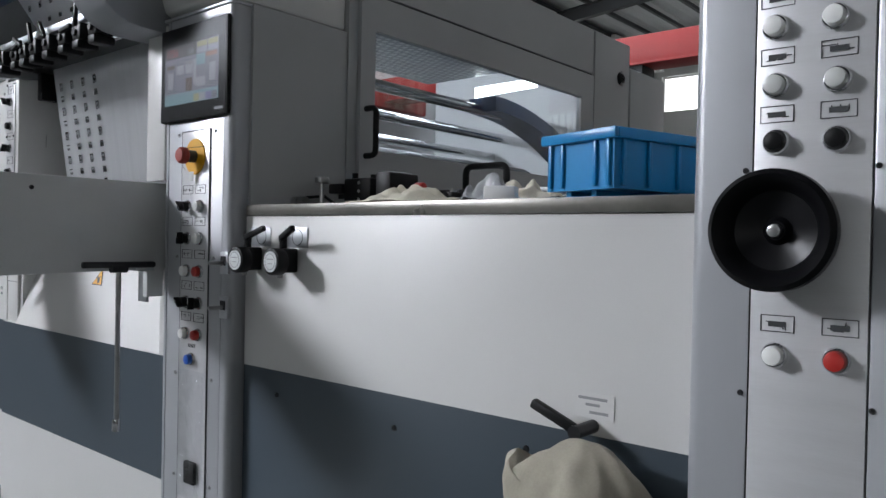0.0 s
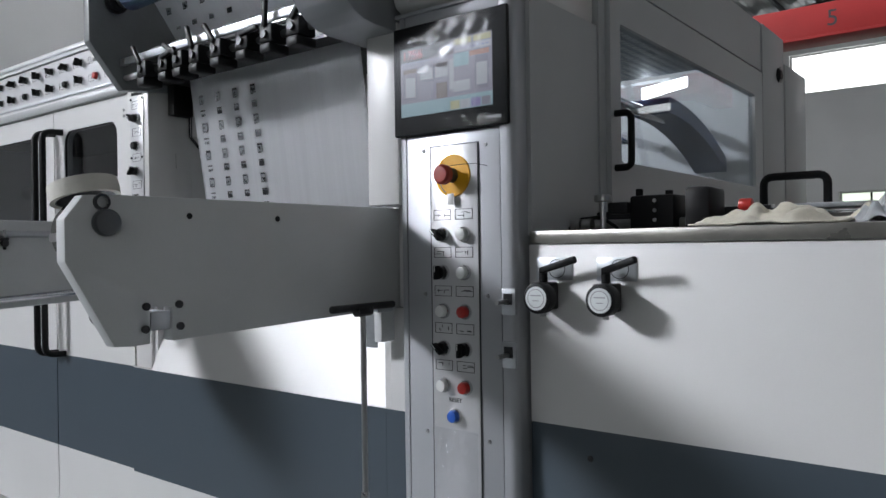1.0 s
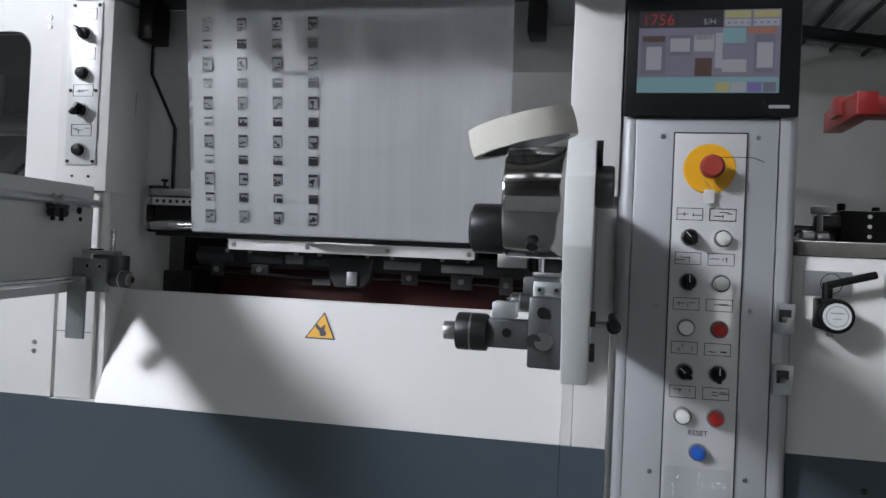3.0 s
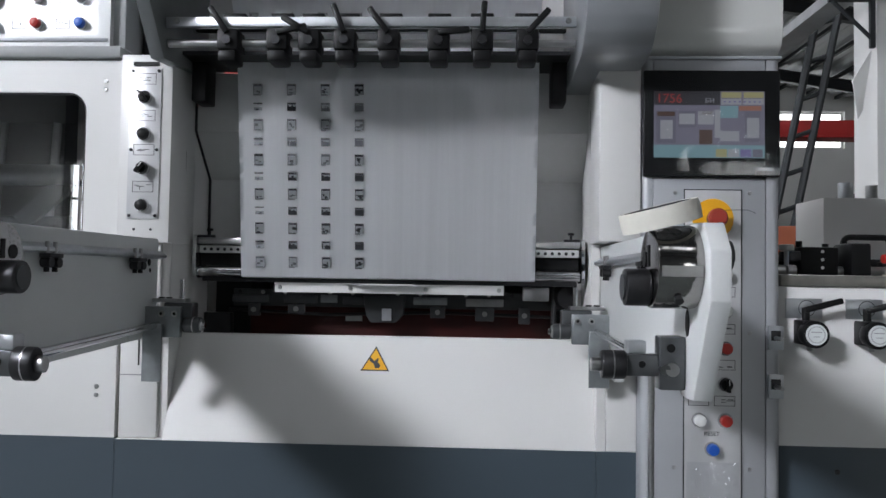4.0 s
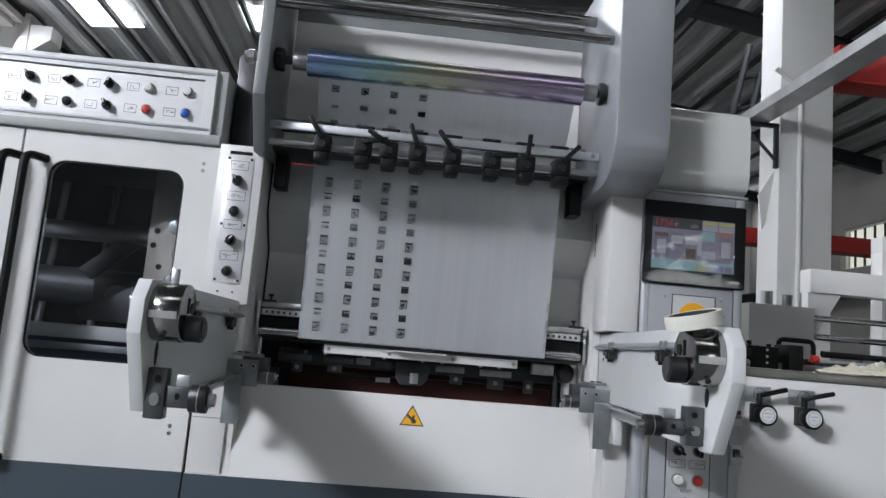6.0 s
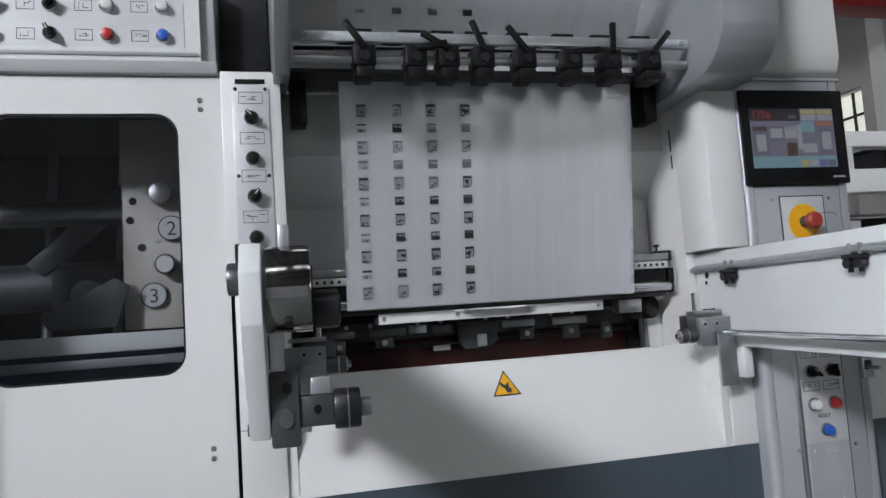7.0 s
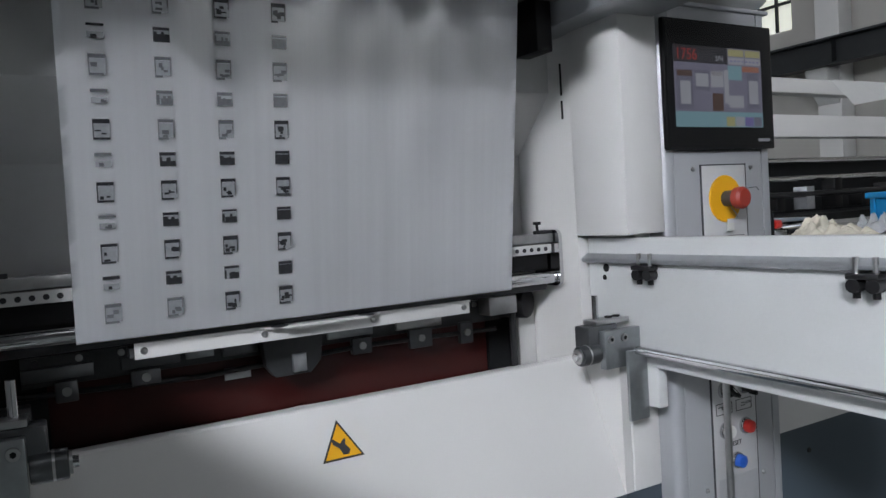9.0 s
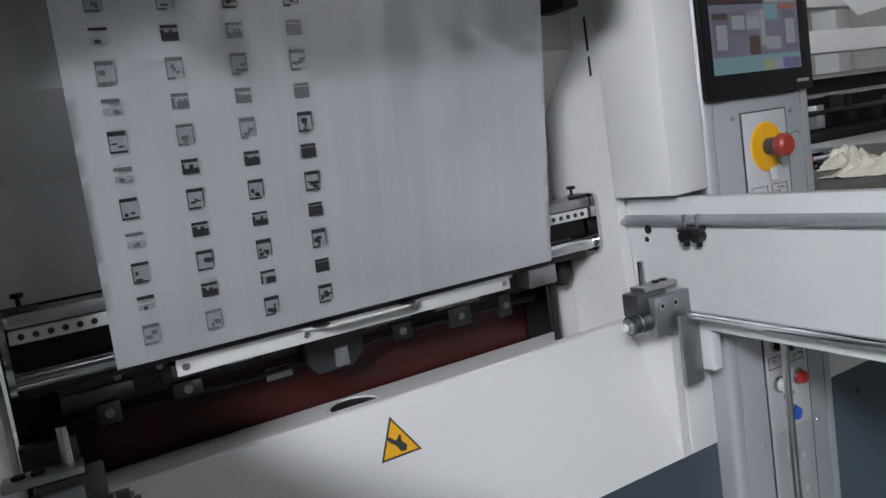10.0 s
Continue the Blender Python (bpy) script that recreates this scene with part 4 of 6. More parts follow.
for c, x in enumerate((-2.642, -2.559, -2.476, -2.393)):
    for r in range(17):
        z = 1.479 + 0.0419 * r
        if z > 1.93 and z < 2.045:
            continue
        big = r % 2 == 0
        y = film_y(z) - 0.0022
        w = 0.0108
        h = 0.0128 if big else 0.0098
        tone, ink = bmesh.new(), bmesh.new()
        lean = Matrix.Translation((x, y, z)) @ pose(0, 0, 0, 7.7, 0, 0)

        def patch(bm, a, b, lo, hi, lift=0.0):
            box(a * w, b * w, -0.0003 - lift, 0.0003 - lift, lo * h, hi * h, bm=bm)
        if big or c:
            patch(tone, -1, 1, -1.0, 0.62)
        else:
            patch(tone, -0.95, 0.95, -0.9, -0.1)
        top = 0.60 + rnd.uniform(-0.08, 0.08)
        patch(ink, -1, 1, top, 1.0, 0.0004)
        if big:
            patch(ink, -1, -0.88, -0.95, top, 0.0004)
            if c:
                patch(ink, 0.86, 1, rnd.uniform(-0.9, 0.1), top, 0.0004)
            patch(ink, -1, rnd.uniform(-0.2, 1), -1.15, -0.93, 0.0004)
            for k in range(2 + c):
                u, v = rnd.uniform(-0.8, 0.2), rnd.uniform(-0.9, -0.1)
                patch(ink, u, min(u + rnd.uniform(0.25, 0.8), 0.85), v, min(v + rnd.uniform(0.15, 0.5), 0.5), 0.0006 + 0.0001 * k)
        elif c == 3:
            patch(ink, -1, 1, -1, 0.5, 0.0004)
        elif c:
            patch(ink, rnd.uniform(-1, -0.3), 1, -1, rnd.uniform(-0.4, 0.1), 0.0004)
            patch(ink, -1, rnd.uniform(-0.8, -0.3), -0.9, 0.4, 0.0006)
            for k in range(2):
                u = rnd.uniform(-0.3, 0.4)
                patch(ink, u, u + rnd.uniform(0.2, 0.5), -0.4, rnd.uniform(0.0, 0.45), 0.0007 + 0.0001 * k)
        else:
            for k in range(2):
                u = rnd.uniform(-0.9, 0.2)
                patch(ink, u, u + rnd.uniform(0.3, 0.7), -0.9, -0.6 + rnd.uniform(0, 0.3), 0.0004 + 0.0002 * k)
        tone.transform(lean)
        ink.transform(lean)
        # Fewer dark prints above 1.76: the film's gloss is put into ink tone.
        dark = rnd.random() < (0.4, 0.6, 0.75, 0.9)[c] * (0.5 if z > 1.76 else 1.0)
        win = part("printed_window", tone, FOILT, film, smooth=0)
        part("print", ink, FOILB if dark else FOILG, win, smooth=0)

# deflector rail that the film wraps round
t = thing("deflector_rail", (-2.33, 1.27, 1.445), "steel and black deflector rail with a chrome bar under the film", "rail")
part("top_bar", box(-2.806, -1.848, 1.238, 1.30, 1.521, 1.538, 0.002), STEEL, t)
part("middle_bar", box(-2.804, -1.85, 1.243, 1.30, 1.50, 1.5185, 0.002), BAYP, t)
for x in [-2.79 + 0.017 * i for i in range(6)] + [-1.95 + 0.017 * i for i in range(6)]:
    part("rail_pin", rod((x, 1.2435, 1.509), (x, 1.2415, 1.509), 0.0042, 10), DARKST, t)
part("dark_channel", box(-2.804, -1.85, 1.258, 1.30, 1.468, 1.4995), BLACK, t)
part("chrome_bar", rod((-2.806, 1.2455, 1.4535), (-1.848, 1.2455, 1.4535), 0.0125, 24), CHROME, t)
part("lower_channel", box(-2.80, -1.855, 1.256, 1.30, 1.428, 1.441, 0.002), DARKST, t)
for x in (-2.814, -1.846):
    part("end_cheek", prism(rounded(1.225, 1.305, 1.436, 1.545, 0.014, 4), 'x', x, x + 0.008), CHROME, t)
for x in (-2.785, -1.868):
    k = part("thumb_screw", rod((x, 1.262, 1.538), (x, 1.262, 1.556), 0.003, 10), BLACK, t)
    part("thumb_head", rod((x, 1.262, 1.556), (x, 1.262, 1.562), 0.008, 14), BLACK, t)
    part("rail_stop", box(x - 0.02, x + 0.02, 1.24, 1.25, 1.538, 1.545, 0.001), DARKST, t)

# ---------------------------------------------------------------- unwinding head above the film
t = thing("unwinder_head", (-2.32, 1.1, 1.93), "grey unwinding head with rollers between two side plates", "unwinder")
PLATE = [(1.36, 1.965), (1.255, 1.952), (1.005, 1.925), (0.902, 2.055), (0.902, 2.39), (0.945, 2.485), (1.40, 2.55), (1.40, 1.965)]
part("side_plate", prism(PLATE, 'x', -2.838, -2.806, 0.003), PLATEG, t, "dark grey enamelled side plate")
arc = [(0.86, 2.10)] + [(0.985 - 0.125 * math.cos(radians(a)), 2.04 - 0.125 * math.sin(radians(a))) for a in range(0, 91, 15)] + [(1.36, 1.905), (1.36, 2.56), (0.86, 2.56)]
part("drive_cover", prism(arc, 'x', -1.889, -1.743, 0.006), COVERS, t, "rounded silver drive cover")
box2 = [(1.075, 1.948), (1.40, 1.948), (1.40, 2.202), (1.075, 2.202), (1.045, 2.188), (1.034, 2.15), (1.034, 2.0), (1.045, 1.962)]
part("motor_cover", prism(box2, 'x', -1.742, -1.434, 0.010), COVERW, t, "glossy pale motor cover")
part("back_panel", box(-2.802, -1.892, 1.262, 1.272, 2.0, 2.42), WHITE, t)
part("back_panel", box(-2.802, -1.892, 1.264, 1.274, 2.422, 2.50), PLATEG, t)
part("top_tray", prism([(1.25, 2.50), (1.40, 2.535), (1.40, 2.545), (1.25, 2.51)], 'x', -2.804, -1.892), GREY, t)
part("head_floor", box(-2.804, -1.892, 1.10, 1.255, 1.963, 1.972), DARKST, t)
part("idler", rod((-2.806, 1.12, 2.459), (-1.89, 1.12, 2.459), 0.016, 20), HUBST, t)
part("idler", rod((-2.806, 0.925, 2.318), (-1.89, 0.925, 2.318), 0.0135, 20), HUBST, t)
part("guide_roller", rod((-2.79, 1.135, 2.045), (-1.90, 1.135, 2.045), 0.020, 24), CHROME, t)
roll = part("foil_roll", lathe([(0.018, 0), (0.0385, 0), (0.0385, 0.756), (0.018, 0.756)], (-2.714, 0.98, 2.182), (1, 0, 0), 40), HOLO, t, "roll of rainbow holographic foil")
part("core_shaft", rod((-2.80, 0.98, 2.182), (-1.893, 0.98, 2.182), 0.012, 16), DARKST, t)
for x0, x1 in ((-2.755, -2.716), (-1.956, -1.917)):
    part("chuck", rod((x0, 0.98, 2.182), (x1, 0.98, 2.182), 0.024, 20, bev=0.003), STEEL, roll, "steel core chuck")
for x0, x1 in ((-2.803, -2.775), (-1.91, -1.893)):
    part("bearing", rod((x0, 0.98, 2.182), (x1, 0.98, 2.182), 0.032, 20, bev=0.004), DARKST, t)
for y, z in ((0.98, 2.182), (1.12, 2.459)):
    part("adjuster", rod((-2.885, y, z), (-2.838, y, z), 0.014, 12), STEEL, t)
    part("adjuster_nut", rod((-2.875, y, z), (-2.86, y, z), 0.021, 6), STEEL, t)
for x in (-2.80, -1.93):
    part("foot_bracket", box(x, x + 0.035, 1.15, 1.22, 1.865, 1.962, 0.003), BLACK, t)
part("hose_box", box(-2.95, -2.839, 1.20, 1.39, 1.985, 2.27, 0.01), DARKST, t)
rail = part("clamp_rail", box(-2.80, -1.893, 0.992, 1.004, 1.994, 2.016, 0.002), ZINC, t)
part("clamp_rod", rod((-2.80, 1.012, 1.962), (-1.893, 1.012, 1.962), 0.009, 16), STEEL, t)
for x in (-2.775, -1.91):
    screw(rail, x, 0.992, 2.006, 0.007, m=STEEL)
for i, (x, tilt) in enumerate(((-2.655, -35), (-2.546, 78), (-2.475, -60), (-2.397, -22), (-2.301, -38), (-2.192, 85), (-2.097, 4), (-1.999, 42))):
    c = part("film_clamp", box(x - 0.024, x + 0.024, 0.975, 1.03, 1.938, 1.985, 0.006), BLACK, t, "black film clamp with lever")
    part("jaw", box(x - 0.02, x + 0.02, 0.972, 1.035, 1.912, 1.9375, 0.006), BLACK, c)
    part("pivot", rod((x, 0.968, 1.958), (x, 0.975, 1.958), 0.010, 12), DARKST, c)
    bm = box(-0.0065, 0.0065, -0.006, 0.006, 0.0, 0.068, 0.003)
    bm.transform(Matrix.Translation((x, 0.973, 1.975)) @ pose(0, 0, 0, 0, tilt, 0))
    part("lever", bm, BLACK, c)
    part("pad", box(x - 0.026, x + 0.026, 1.02, 1.05, 2.02, 2.034, 0.003), BLACK, c)

# ---------------------------------------------------------------- swing arms


def swing_arm(side, label):
    """A reel arm built at x = 0 (outer face), its length along y; side 1 has its outer face to +x."""
    hinge = (-1.779, 1.088, 1.30) if side > 0 else (-2.868, 1.088, 1.30)
    t = thing("reel_arm", hinge, label, "reel arm", "reel arms")
    turn = Matrix.Translation(hinge) @ pose(0, 0, 0, 0, 0, 0 if side > 0 else -3.9) @ Matrix.Diagonal((side, 1, 1, 1)) @ Matrix.Translation((0, -1.088, -1.30))
    root = 1.188 if side > 0 else 1.088
    back = root - 1.088
    fwd = 0.035 if side > 0 else 0.0
    dip = 0.018 if side > 0 else 0.0
    stretch = 0.0 if side > 0 else 0.085
    deep = 0.0 if side > 0 else 0.28

    def p(name, bm, m, label="", parent=None, smooth=30):
        for v in bm.verts:
            if v.co.z < 1.40:
                v.co.z -= deep * (1.40 - v.co.z) * min(1, (1.088 - v.co.y) / 0.6)
            v.co.y += stretch * (1.088 - v.co.y) / 0.75
        bm.transform(turn)
        return part(name, bm, m, parent or t, label, smooth)
    th = 0.027
    pl = p("arm_plate", prism([(0.42, 1.526), (0.366, 1.523), (0.337, 1.486), (0.337, 1.421), (0.413, 1.302 - dip), (0.446, 1.300 - dip), (0.475, 1.301 - dip), (0.475, 1.342), (0.515, 1.342), (0.515, 1.302 - dip), (root, 1.302), (root, 1.525)], 'x', -th, 0, 0.0025), ARMP, "light grey enamelled arm plate")
    # outer side
    p("axle_cap", rod((0, 0.398, 1.481), (0.018, 0.398, 1.481), 0.021, 28, bev=0.003), GUN)
    p("axle_ring", lathe([(0.009, 0), (0.013, 0), (0.013, 0.006), (0.009, 0.006)], (0.0, 0.394, 1.513), (1, 0, 0), 20), DARKST)
    for y, z in ((0.55, 1.495), (0.742, 1.494)):
        p("set_screw", rod((-0.001, y, z), (0.0012, y, z), 0.0055, 12), BLACK)
    for y, z in ((0.466, 1.345), (0.526, 1.345), (0.464, 1.308), (0.528, 1.308)):
        p("cap_screw", rod((0, y, z), (0.006, y, z), 0.0068, 14, bev=0.001), DARKST)
    p("clip_block", box(-0.05, -0.002, 0.477, 0.513, 1.304, 1.335, 0.002), ZINC)
    for y, z in ((0.62, 1.42), (0.62, 1.36)):
        p("plug", rod((-0.001, y, z), (0.0006, y, z), 0.010, 16), ARMP)
    # reel hub
    hub = p("hub", rod((-th - 0.060, 0.412, 1.465), (-th, 0.412, 1.465), 0.0565, 48, bev=0.003), HUBST, "polished steel hub")
    p("hub_slot", box(-th - 0.0615, -th - 0.0595, 0.407, 0.417, 1.465, 1.495, 0.0004), BLACK, parent=hub)
    p("hub_slot", rod((-th - 0.0612, 0.438, 1.476), (-th - 0.0595, 0.438, 1.476), 0.011, 16), BLACK, parent=hub)
    p("hub_flat", box(-th - 0.056, -th - 0.004, 0.3525, 0.3565, 1.452, 1.466), STEEL, parent=hub)
    p("hub_screw", rod((-th - 0.03, 0.374, 1.424), (-th - 0.03, 0.369, 1.419), 0.006, 12), DARKST, parent=hub)
    p("pin", rod((-th - 0.094, 0.412, 1.437), (-th - 0.060, 0.412, 1.437), 0.0255, 24, bev=0.003), DARKST, "dark steel pin")
    p("pin_core", rod((-th - 0.0965, 0.412, 1.437), (-th - 0.094, 0.412, 1.437), 0.018, 20), IRON)
    if side < 0:
        p("stop_lug", box(-th - 0.034, -th - 0.02, 0.406, 0.418, 1.518, 1.550, 0.002), ZINC)
    p("slot_hole", prism([(0.44 + 0.009 * math.cos(a), 1.388 + 0.019 * math.sin(a)) for a in [i * math.pi / 8 for i in range(16)]], 'x', -th - 0.001, -th + 0.001), BLACK)
    # lower clamp
    whole = p

    def p(name, bm, m, label="", parent=None):
        bm.transform(Matrix.Translation((0, 0.04 if side > 0 else 0.0, 0)))
        return whole(name, bm, m, label, parent)
    cl = p("clamp_block", box(-th - 0.037, -th - 0.0005, 0.405, 0.438, 1.293, 1.368, 0.003), GUN, "dark machined clamp block")
    p("clamp_bolt", rod((-th - 0.020, 0.405, 1.322), (-th - 0.020, 0.400, 1.322), 0.0095, 20), STEEL, parent=cl)
    p("clamp_bolt", rod((-th - 0.022, 0.405, 1.352), (-th - 0.022, 0.402, 1.352), 0.006, 14), BLACK, parent=cl)
    p("tie_bar", box(-th - 0.082, -th - 0.036, 0.412, 0.434, 1.311, 1.342, 0.002), GUN)
    p("tie_cap", box(-th - 0.078, -th - 0.052, 0.42, 0.45, 1.342, 1.36, 0.002), ZINC)
    p("tie_hole", rod((-th - 0.060, 0.4115, 1.328), (-th - 0.060, 0.4105, 1.328), 0.005, 12), BLACK)
    kn = p("knurled_nut", rod((-th - 0.116, 0.423, 1.326), (-th - 0.081, 0.423, 1.326), 0.0205, 28, bev=0.003), DARKST, "dark knurled nut")
    p("nut_groove", rod((-th - 0.1005, 0.423, 1.326), (-th - 0.0985, 0.423, 1.326), 0.0208, 28), STEEL, parent=kn)
    p("nut_nose", rod((-th - 0.130, 0.423, 1.326), (-th - 0.116, 0.423, 1.326), 0.010, 18, bev=0.001), STEEL, parent=kn)
    p = whole
    # rails on the inner side
    p("upper_rail", prism([(-th - 0.016, 1.488), (-th, 1.497), (-th, 1.478), (-th - 0.016, 1.482)], 'y', 0.46, 1.098 + back, 0.001), ZINC)
    p("lower_rod", rod((-th - 0.030, 0.44, 1.322), (-th - 0.030, 1.04, 1.332), 0.0075, 16), CHROME)
    for y in ((0.645, 1.03) if side > 0 else (0.62, 0.955)):
        c = p("rail_clip", box(-th - 0.026, -th - 0.004, y - 0.022, y + 0.022, 1.470, 1.478, 0.002), DARKST)
        for d in (-0.013, 0.013):
            p("clip_roller", rod((-th - 0.024, y + d, 1.462), (-th - 0.006, y + d, 1.462), 0.0095, 14), DARKST, parent=c)
            p("clip_stud", rod((-th - 0.014, y + d, 1.478), (-th - 0.014, y + d, 1.499), 0.004, 10), STEEL, parent=c)
            p("clip_foot", rod((-th - 0.014, y + d, 1.445), (-th - 0.014, y + d, 1.456), 0.005, 10), BLACK, parent=c)
    for y, z, r in ((1.04 + back, 1.470, 0.008), (1.045 + back, 1.452, 0.005)):
        p("hole_plug", rod((-th - 0.0008, y, z), (-th + 0.001, y, z), r, 14), BLACK)
    # rear bearing block
    plain = p

    def p(name, bm, m, label="", parent=None):
        bm.transform(Matrix.Translation((0, fwd, -0.1 * fwd)))
        return plain(name, bm, m, label, parent)
    p("block_plate", box(-0.109, -0.024, 1.028, 1.044, 1.305, 1.372, 0.002), DULLZ, "dull zinc plated bearing plate")
    for x in (-0.097, -0.066):
        sc = p("plate_screw", rod((x, 1.028, 1.357), (x, 1.0235, 1.357), 0.0072, 16), STEEL)
        p("screw_socket", rod((x, 1.0235, 1.357), (x, 1.0230, 1.357), 0.0036, 6), BLACK, parent=sc)
    p("block", box(-0.130, -0.062, 1.045, 1.083, 1.340, 1.380, 0.003), GUN)
    p("block_cap", box(-0.112, -0.034, 1.045, 1.080, 1.3805, 1.389, 0.0015), STEEL)
    for x in (-0.05, -0.068):
        p("cap_screw", rod((x, 1.062, 1.389), (x, 1.062, 1.392), 0.007, 14), BLACK)
    p("block_pin", rod((-0.098, 1.062, 1.389), (-0.098, 1.062, 1.432), 0.0055, 14), CHROME)
    ro = p("bearing_roller", rod((-0.150, 1.05, 1.332), (-0.110, 1.05, 1.332), 0.0175, 24, bev=0.002), GUN)
    p("roller_collar", rod((-0.136, 1.05, 1.332), (-0.133, 1.05, 1.332), 0.0179, 24), STEEL, parent=ro)
    p("roller_face", rod((-0.1535, 1.05, 1.332), (-0.150, 1.05, 1.332), 0.013, 20), STEEL, parent=ro)
    p("roller_nose", rod((-0.160, 1.05, 1.332), (-0.1535, 1.05, 1.332), 0.007, 14), CHROME, parent=ro)
    p("hanging_plate", box(-0.074, -0.030, 1.010, 1.017, 1.212, 1.335, 0.001), DULLZ)
    return t


swing_arm(1, "light grey reel arm with chrome hub carrying a tape roll")
swing_arm(-1, "light grey reel arm with chrome hub beside the glazed door")

# roll of tape lying on the hub
bm = lathe([(0.0455, -0.0135), (0.0535, -0.0135), (0.0545, 0), (0.0535, 0.0135), (0.0455, 0.0135), (0.0455, -0.0135)], (0, 0, 0), (0, 0, 1), 48)
bm.transform(Matrix.Translation((-1.853, 0.405, 1.534)) @ pose(0, 0, 0, 4, -15, 0))
t = thing("tape_roll", (-1.853, 0.405, 1.52), "cream masking tape roll lying on the arm's hub", "tape roll")
part("tape", bm, TAPE, t)
bm = lathe([(0.0435, -0.013), (0.0455, -0.013), (0.0455, 0.013), (0.0435, 0.013), (0.0435, -0.013)], (0, 0, 0), (0, 0, 1), 48)
bm.transform(Matrix.Translation((-1.853, 0.405, 1.534)) @ pose(0, 0, 0, 4, -15, 0))
part("core", bm, IRON, t)

# socket wrench hung under the arm
t = thing("t_wrench", (-1.742, 0.935, 0.90), "steel T-handle socket wrench hanging below the arm", "wrench")
part("cross_handle", rod((-1.742, 0.845, 1.312), (-1.742, 1.03, 1.312), 0.008, 14, bev=0.002), DARKST, t)
part("shaft", rod((-1.742, 0.935, 0.925), (-1.742, 0.935, 1.306), 0.0062, 14), STEEL, t)
part("socket", rod((-1.742, 0.935, 0.895), (-1.742, 0.935, 0.926), 0.0095, 14, bev=0.001), CHROME, t)
part("cross_joint", rod((-1.742, 0.915, 1.304), (-1.742, 0.955, 1.304), 0.012, 12), DARKST, t)
part("hook_plate", box(-1.778, -1.742, 0.98, 1.03, 1.296, 1.304, 0.002), ZINC, t)
part("hook_tab", box(-1.80, -1.778, 1.03, 1.075, 1.225, 1.302, 0.002), ARMP, t)

# ---------------------------------------------------------------- control column with touch screen
t = thing("control_column", (-1.59, 1.2, 0), "silver control column with touch screen, buttons and emergency stop", "control panel")
part("core", box(-1.733, -1.445, 1.064, 1.40, 0.0, 1.936), SILVER, t)


def edge_profile(x0, x1, left, z0=0.0, z1=1.938):
    pts = [(x0, 1.40), (x1, 1.40)]
    r = 0.018
    if left:
        pts += [(x1, 1.05)] + [(x0 + r - r * math.sin(radians(a)), 1.05 + r - r * math.cos(radians(a))) for a in range(0, 91, 15)]
    else:
        pts += [(x1 - r + r * math.cos(radians(a)), 1.05 + r - r * math.sin(radians(a))) for a in range(0, 91, 15)] + [(x0, 1.05)]
    return prism(pts, 'z', z0, z1)


part("left_profile", edge_profile(-1.739, -1.7155, True), SILVER, t)
part("right_profile", edge_profile(-1.4685, -1.437, False), SILVER, t)
part("front_panel", box(-1.7135, -1.4705, 1.0505, 1.064, 0.0, 1.674, 0.001), SILVER, t)
part("head_strip", box(-1.7135, -1.4705, 1.0505, 1.064, 1.914, 1.938, 0.001), SILVER, t)
part("top_cap", box(-1.741, -1.435, 1.046, 1.40, 1.9385, 1.9465, 0.002), SILVER, t)
fp = part("button_plate", box(-1.645, -1.524, 1.047, 1.0505, 0.72, 1.647, 0.0008), WRAPFACE, t, "brushed button plate under plastic film")
for x0, x1, z0, z1 in ((-1.6475, -1.6455, 0.718, 1.649), (-1.5235, -1.5215, 0.718, 1.649), (-1.6475, -1.5215, 1.6475, 1.6495)):
    part("plate_edge", box(x0, x1, 1.0475, 1.0508, z0, z1), IRON, fp)
for x in (-1.666, -1.504):
    for z in (1.642, 1.335, 1.04, 0.78):
        screw(t, x, 1.0505, z, 0.0045, m=STEEL)
ROWS5 = ((1.461, "selector", "pale", -45), (1.382, "selector", "pale", 0), (1.301, "white", "red", 0), (1.223, "selector", "selector", -48), (1.145, "white", "red", 0))
for i, (z, a, b, turn) in enumerate(ROWS5):
    knob(t, -1.614, 1.047, z, a, turn, 0.0145)
    knob(t, -1.558, 1.047, z, b, 0, 0.0145)
    if i < 5:
        icon(t, -1.615, 1.047, z + 0.042, 0.045, 0.022, 100 + i)
        icon(t, -1.559, 1.047, z + 0.042, 0.045, 0.022, 120 + i)
knob(t, -1.586, 1.047, 1.083, "blue", 0, 0.0145)
letters("RESET", (-1.6035, 1.0465, 1.1115), 0.0092, INK, t)
# emergency stop
es = part("stop_collar", lathe([(0.0445, 0), (0.0445, 0.002), (0.043, 0.003), (0, 0.003)], (-1.585, 1.047, 1.584), (0, -1, 0), 40), YELLOW, t, "yellow emergency stop collar")
part("stop_stem", rod((-1.585, 1.044, 1.584), (-1.585, 1.018, 1.584), 0.015, 20), IRON, es)
part("stop_head", lathe([(0.013, 0.022), (0.0205, 0.028), (0.0205, 0.040), (0.016, 0.0455), (0, 0.047)], (-1.585, 1.047, 1.584), (0, -1, 0), 28), ESTOP, es, "dull red mushroom head")
part("tag_wire", tube([(-1.575, 1.012, 1.60), (-1.545, 1.02, 1.602), (-1.515, 1.03, 1.603), (-1.495, 1.04, 1.597)], 0.0007, 5), BLACK, es)
part("tag_ring", tube([(-1.60, 1.022, 1.568), (-1.592, 1.018, 1.556), (-1.585, 1.02, 1.548)], 0.0008, 5), STEEL, es)
part("tag", box(-1.594, -1.576, 1.036, 1.0375, 1.523, 1.546, 0.0005), CLEARB, es)
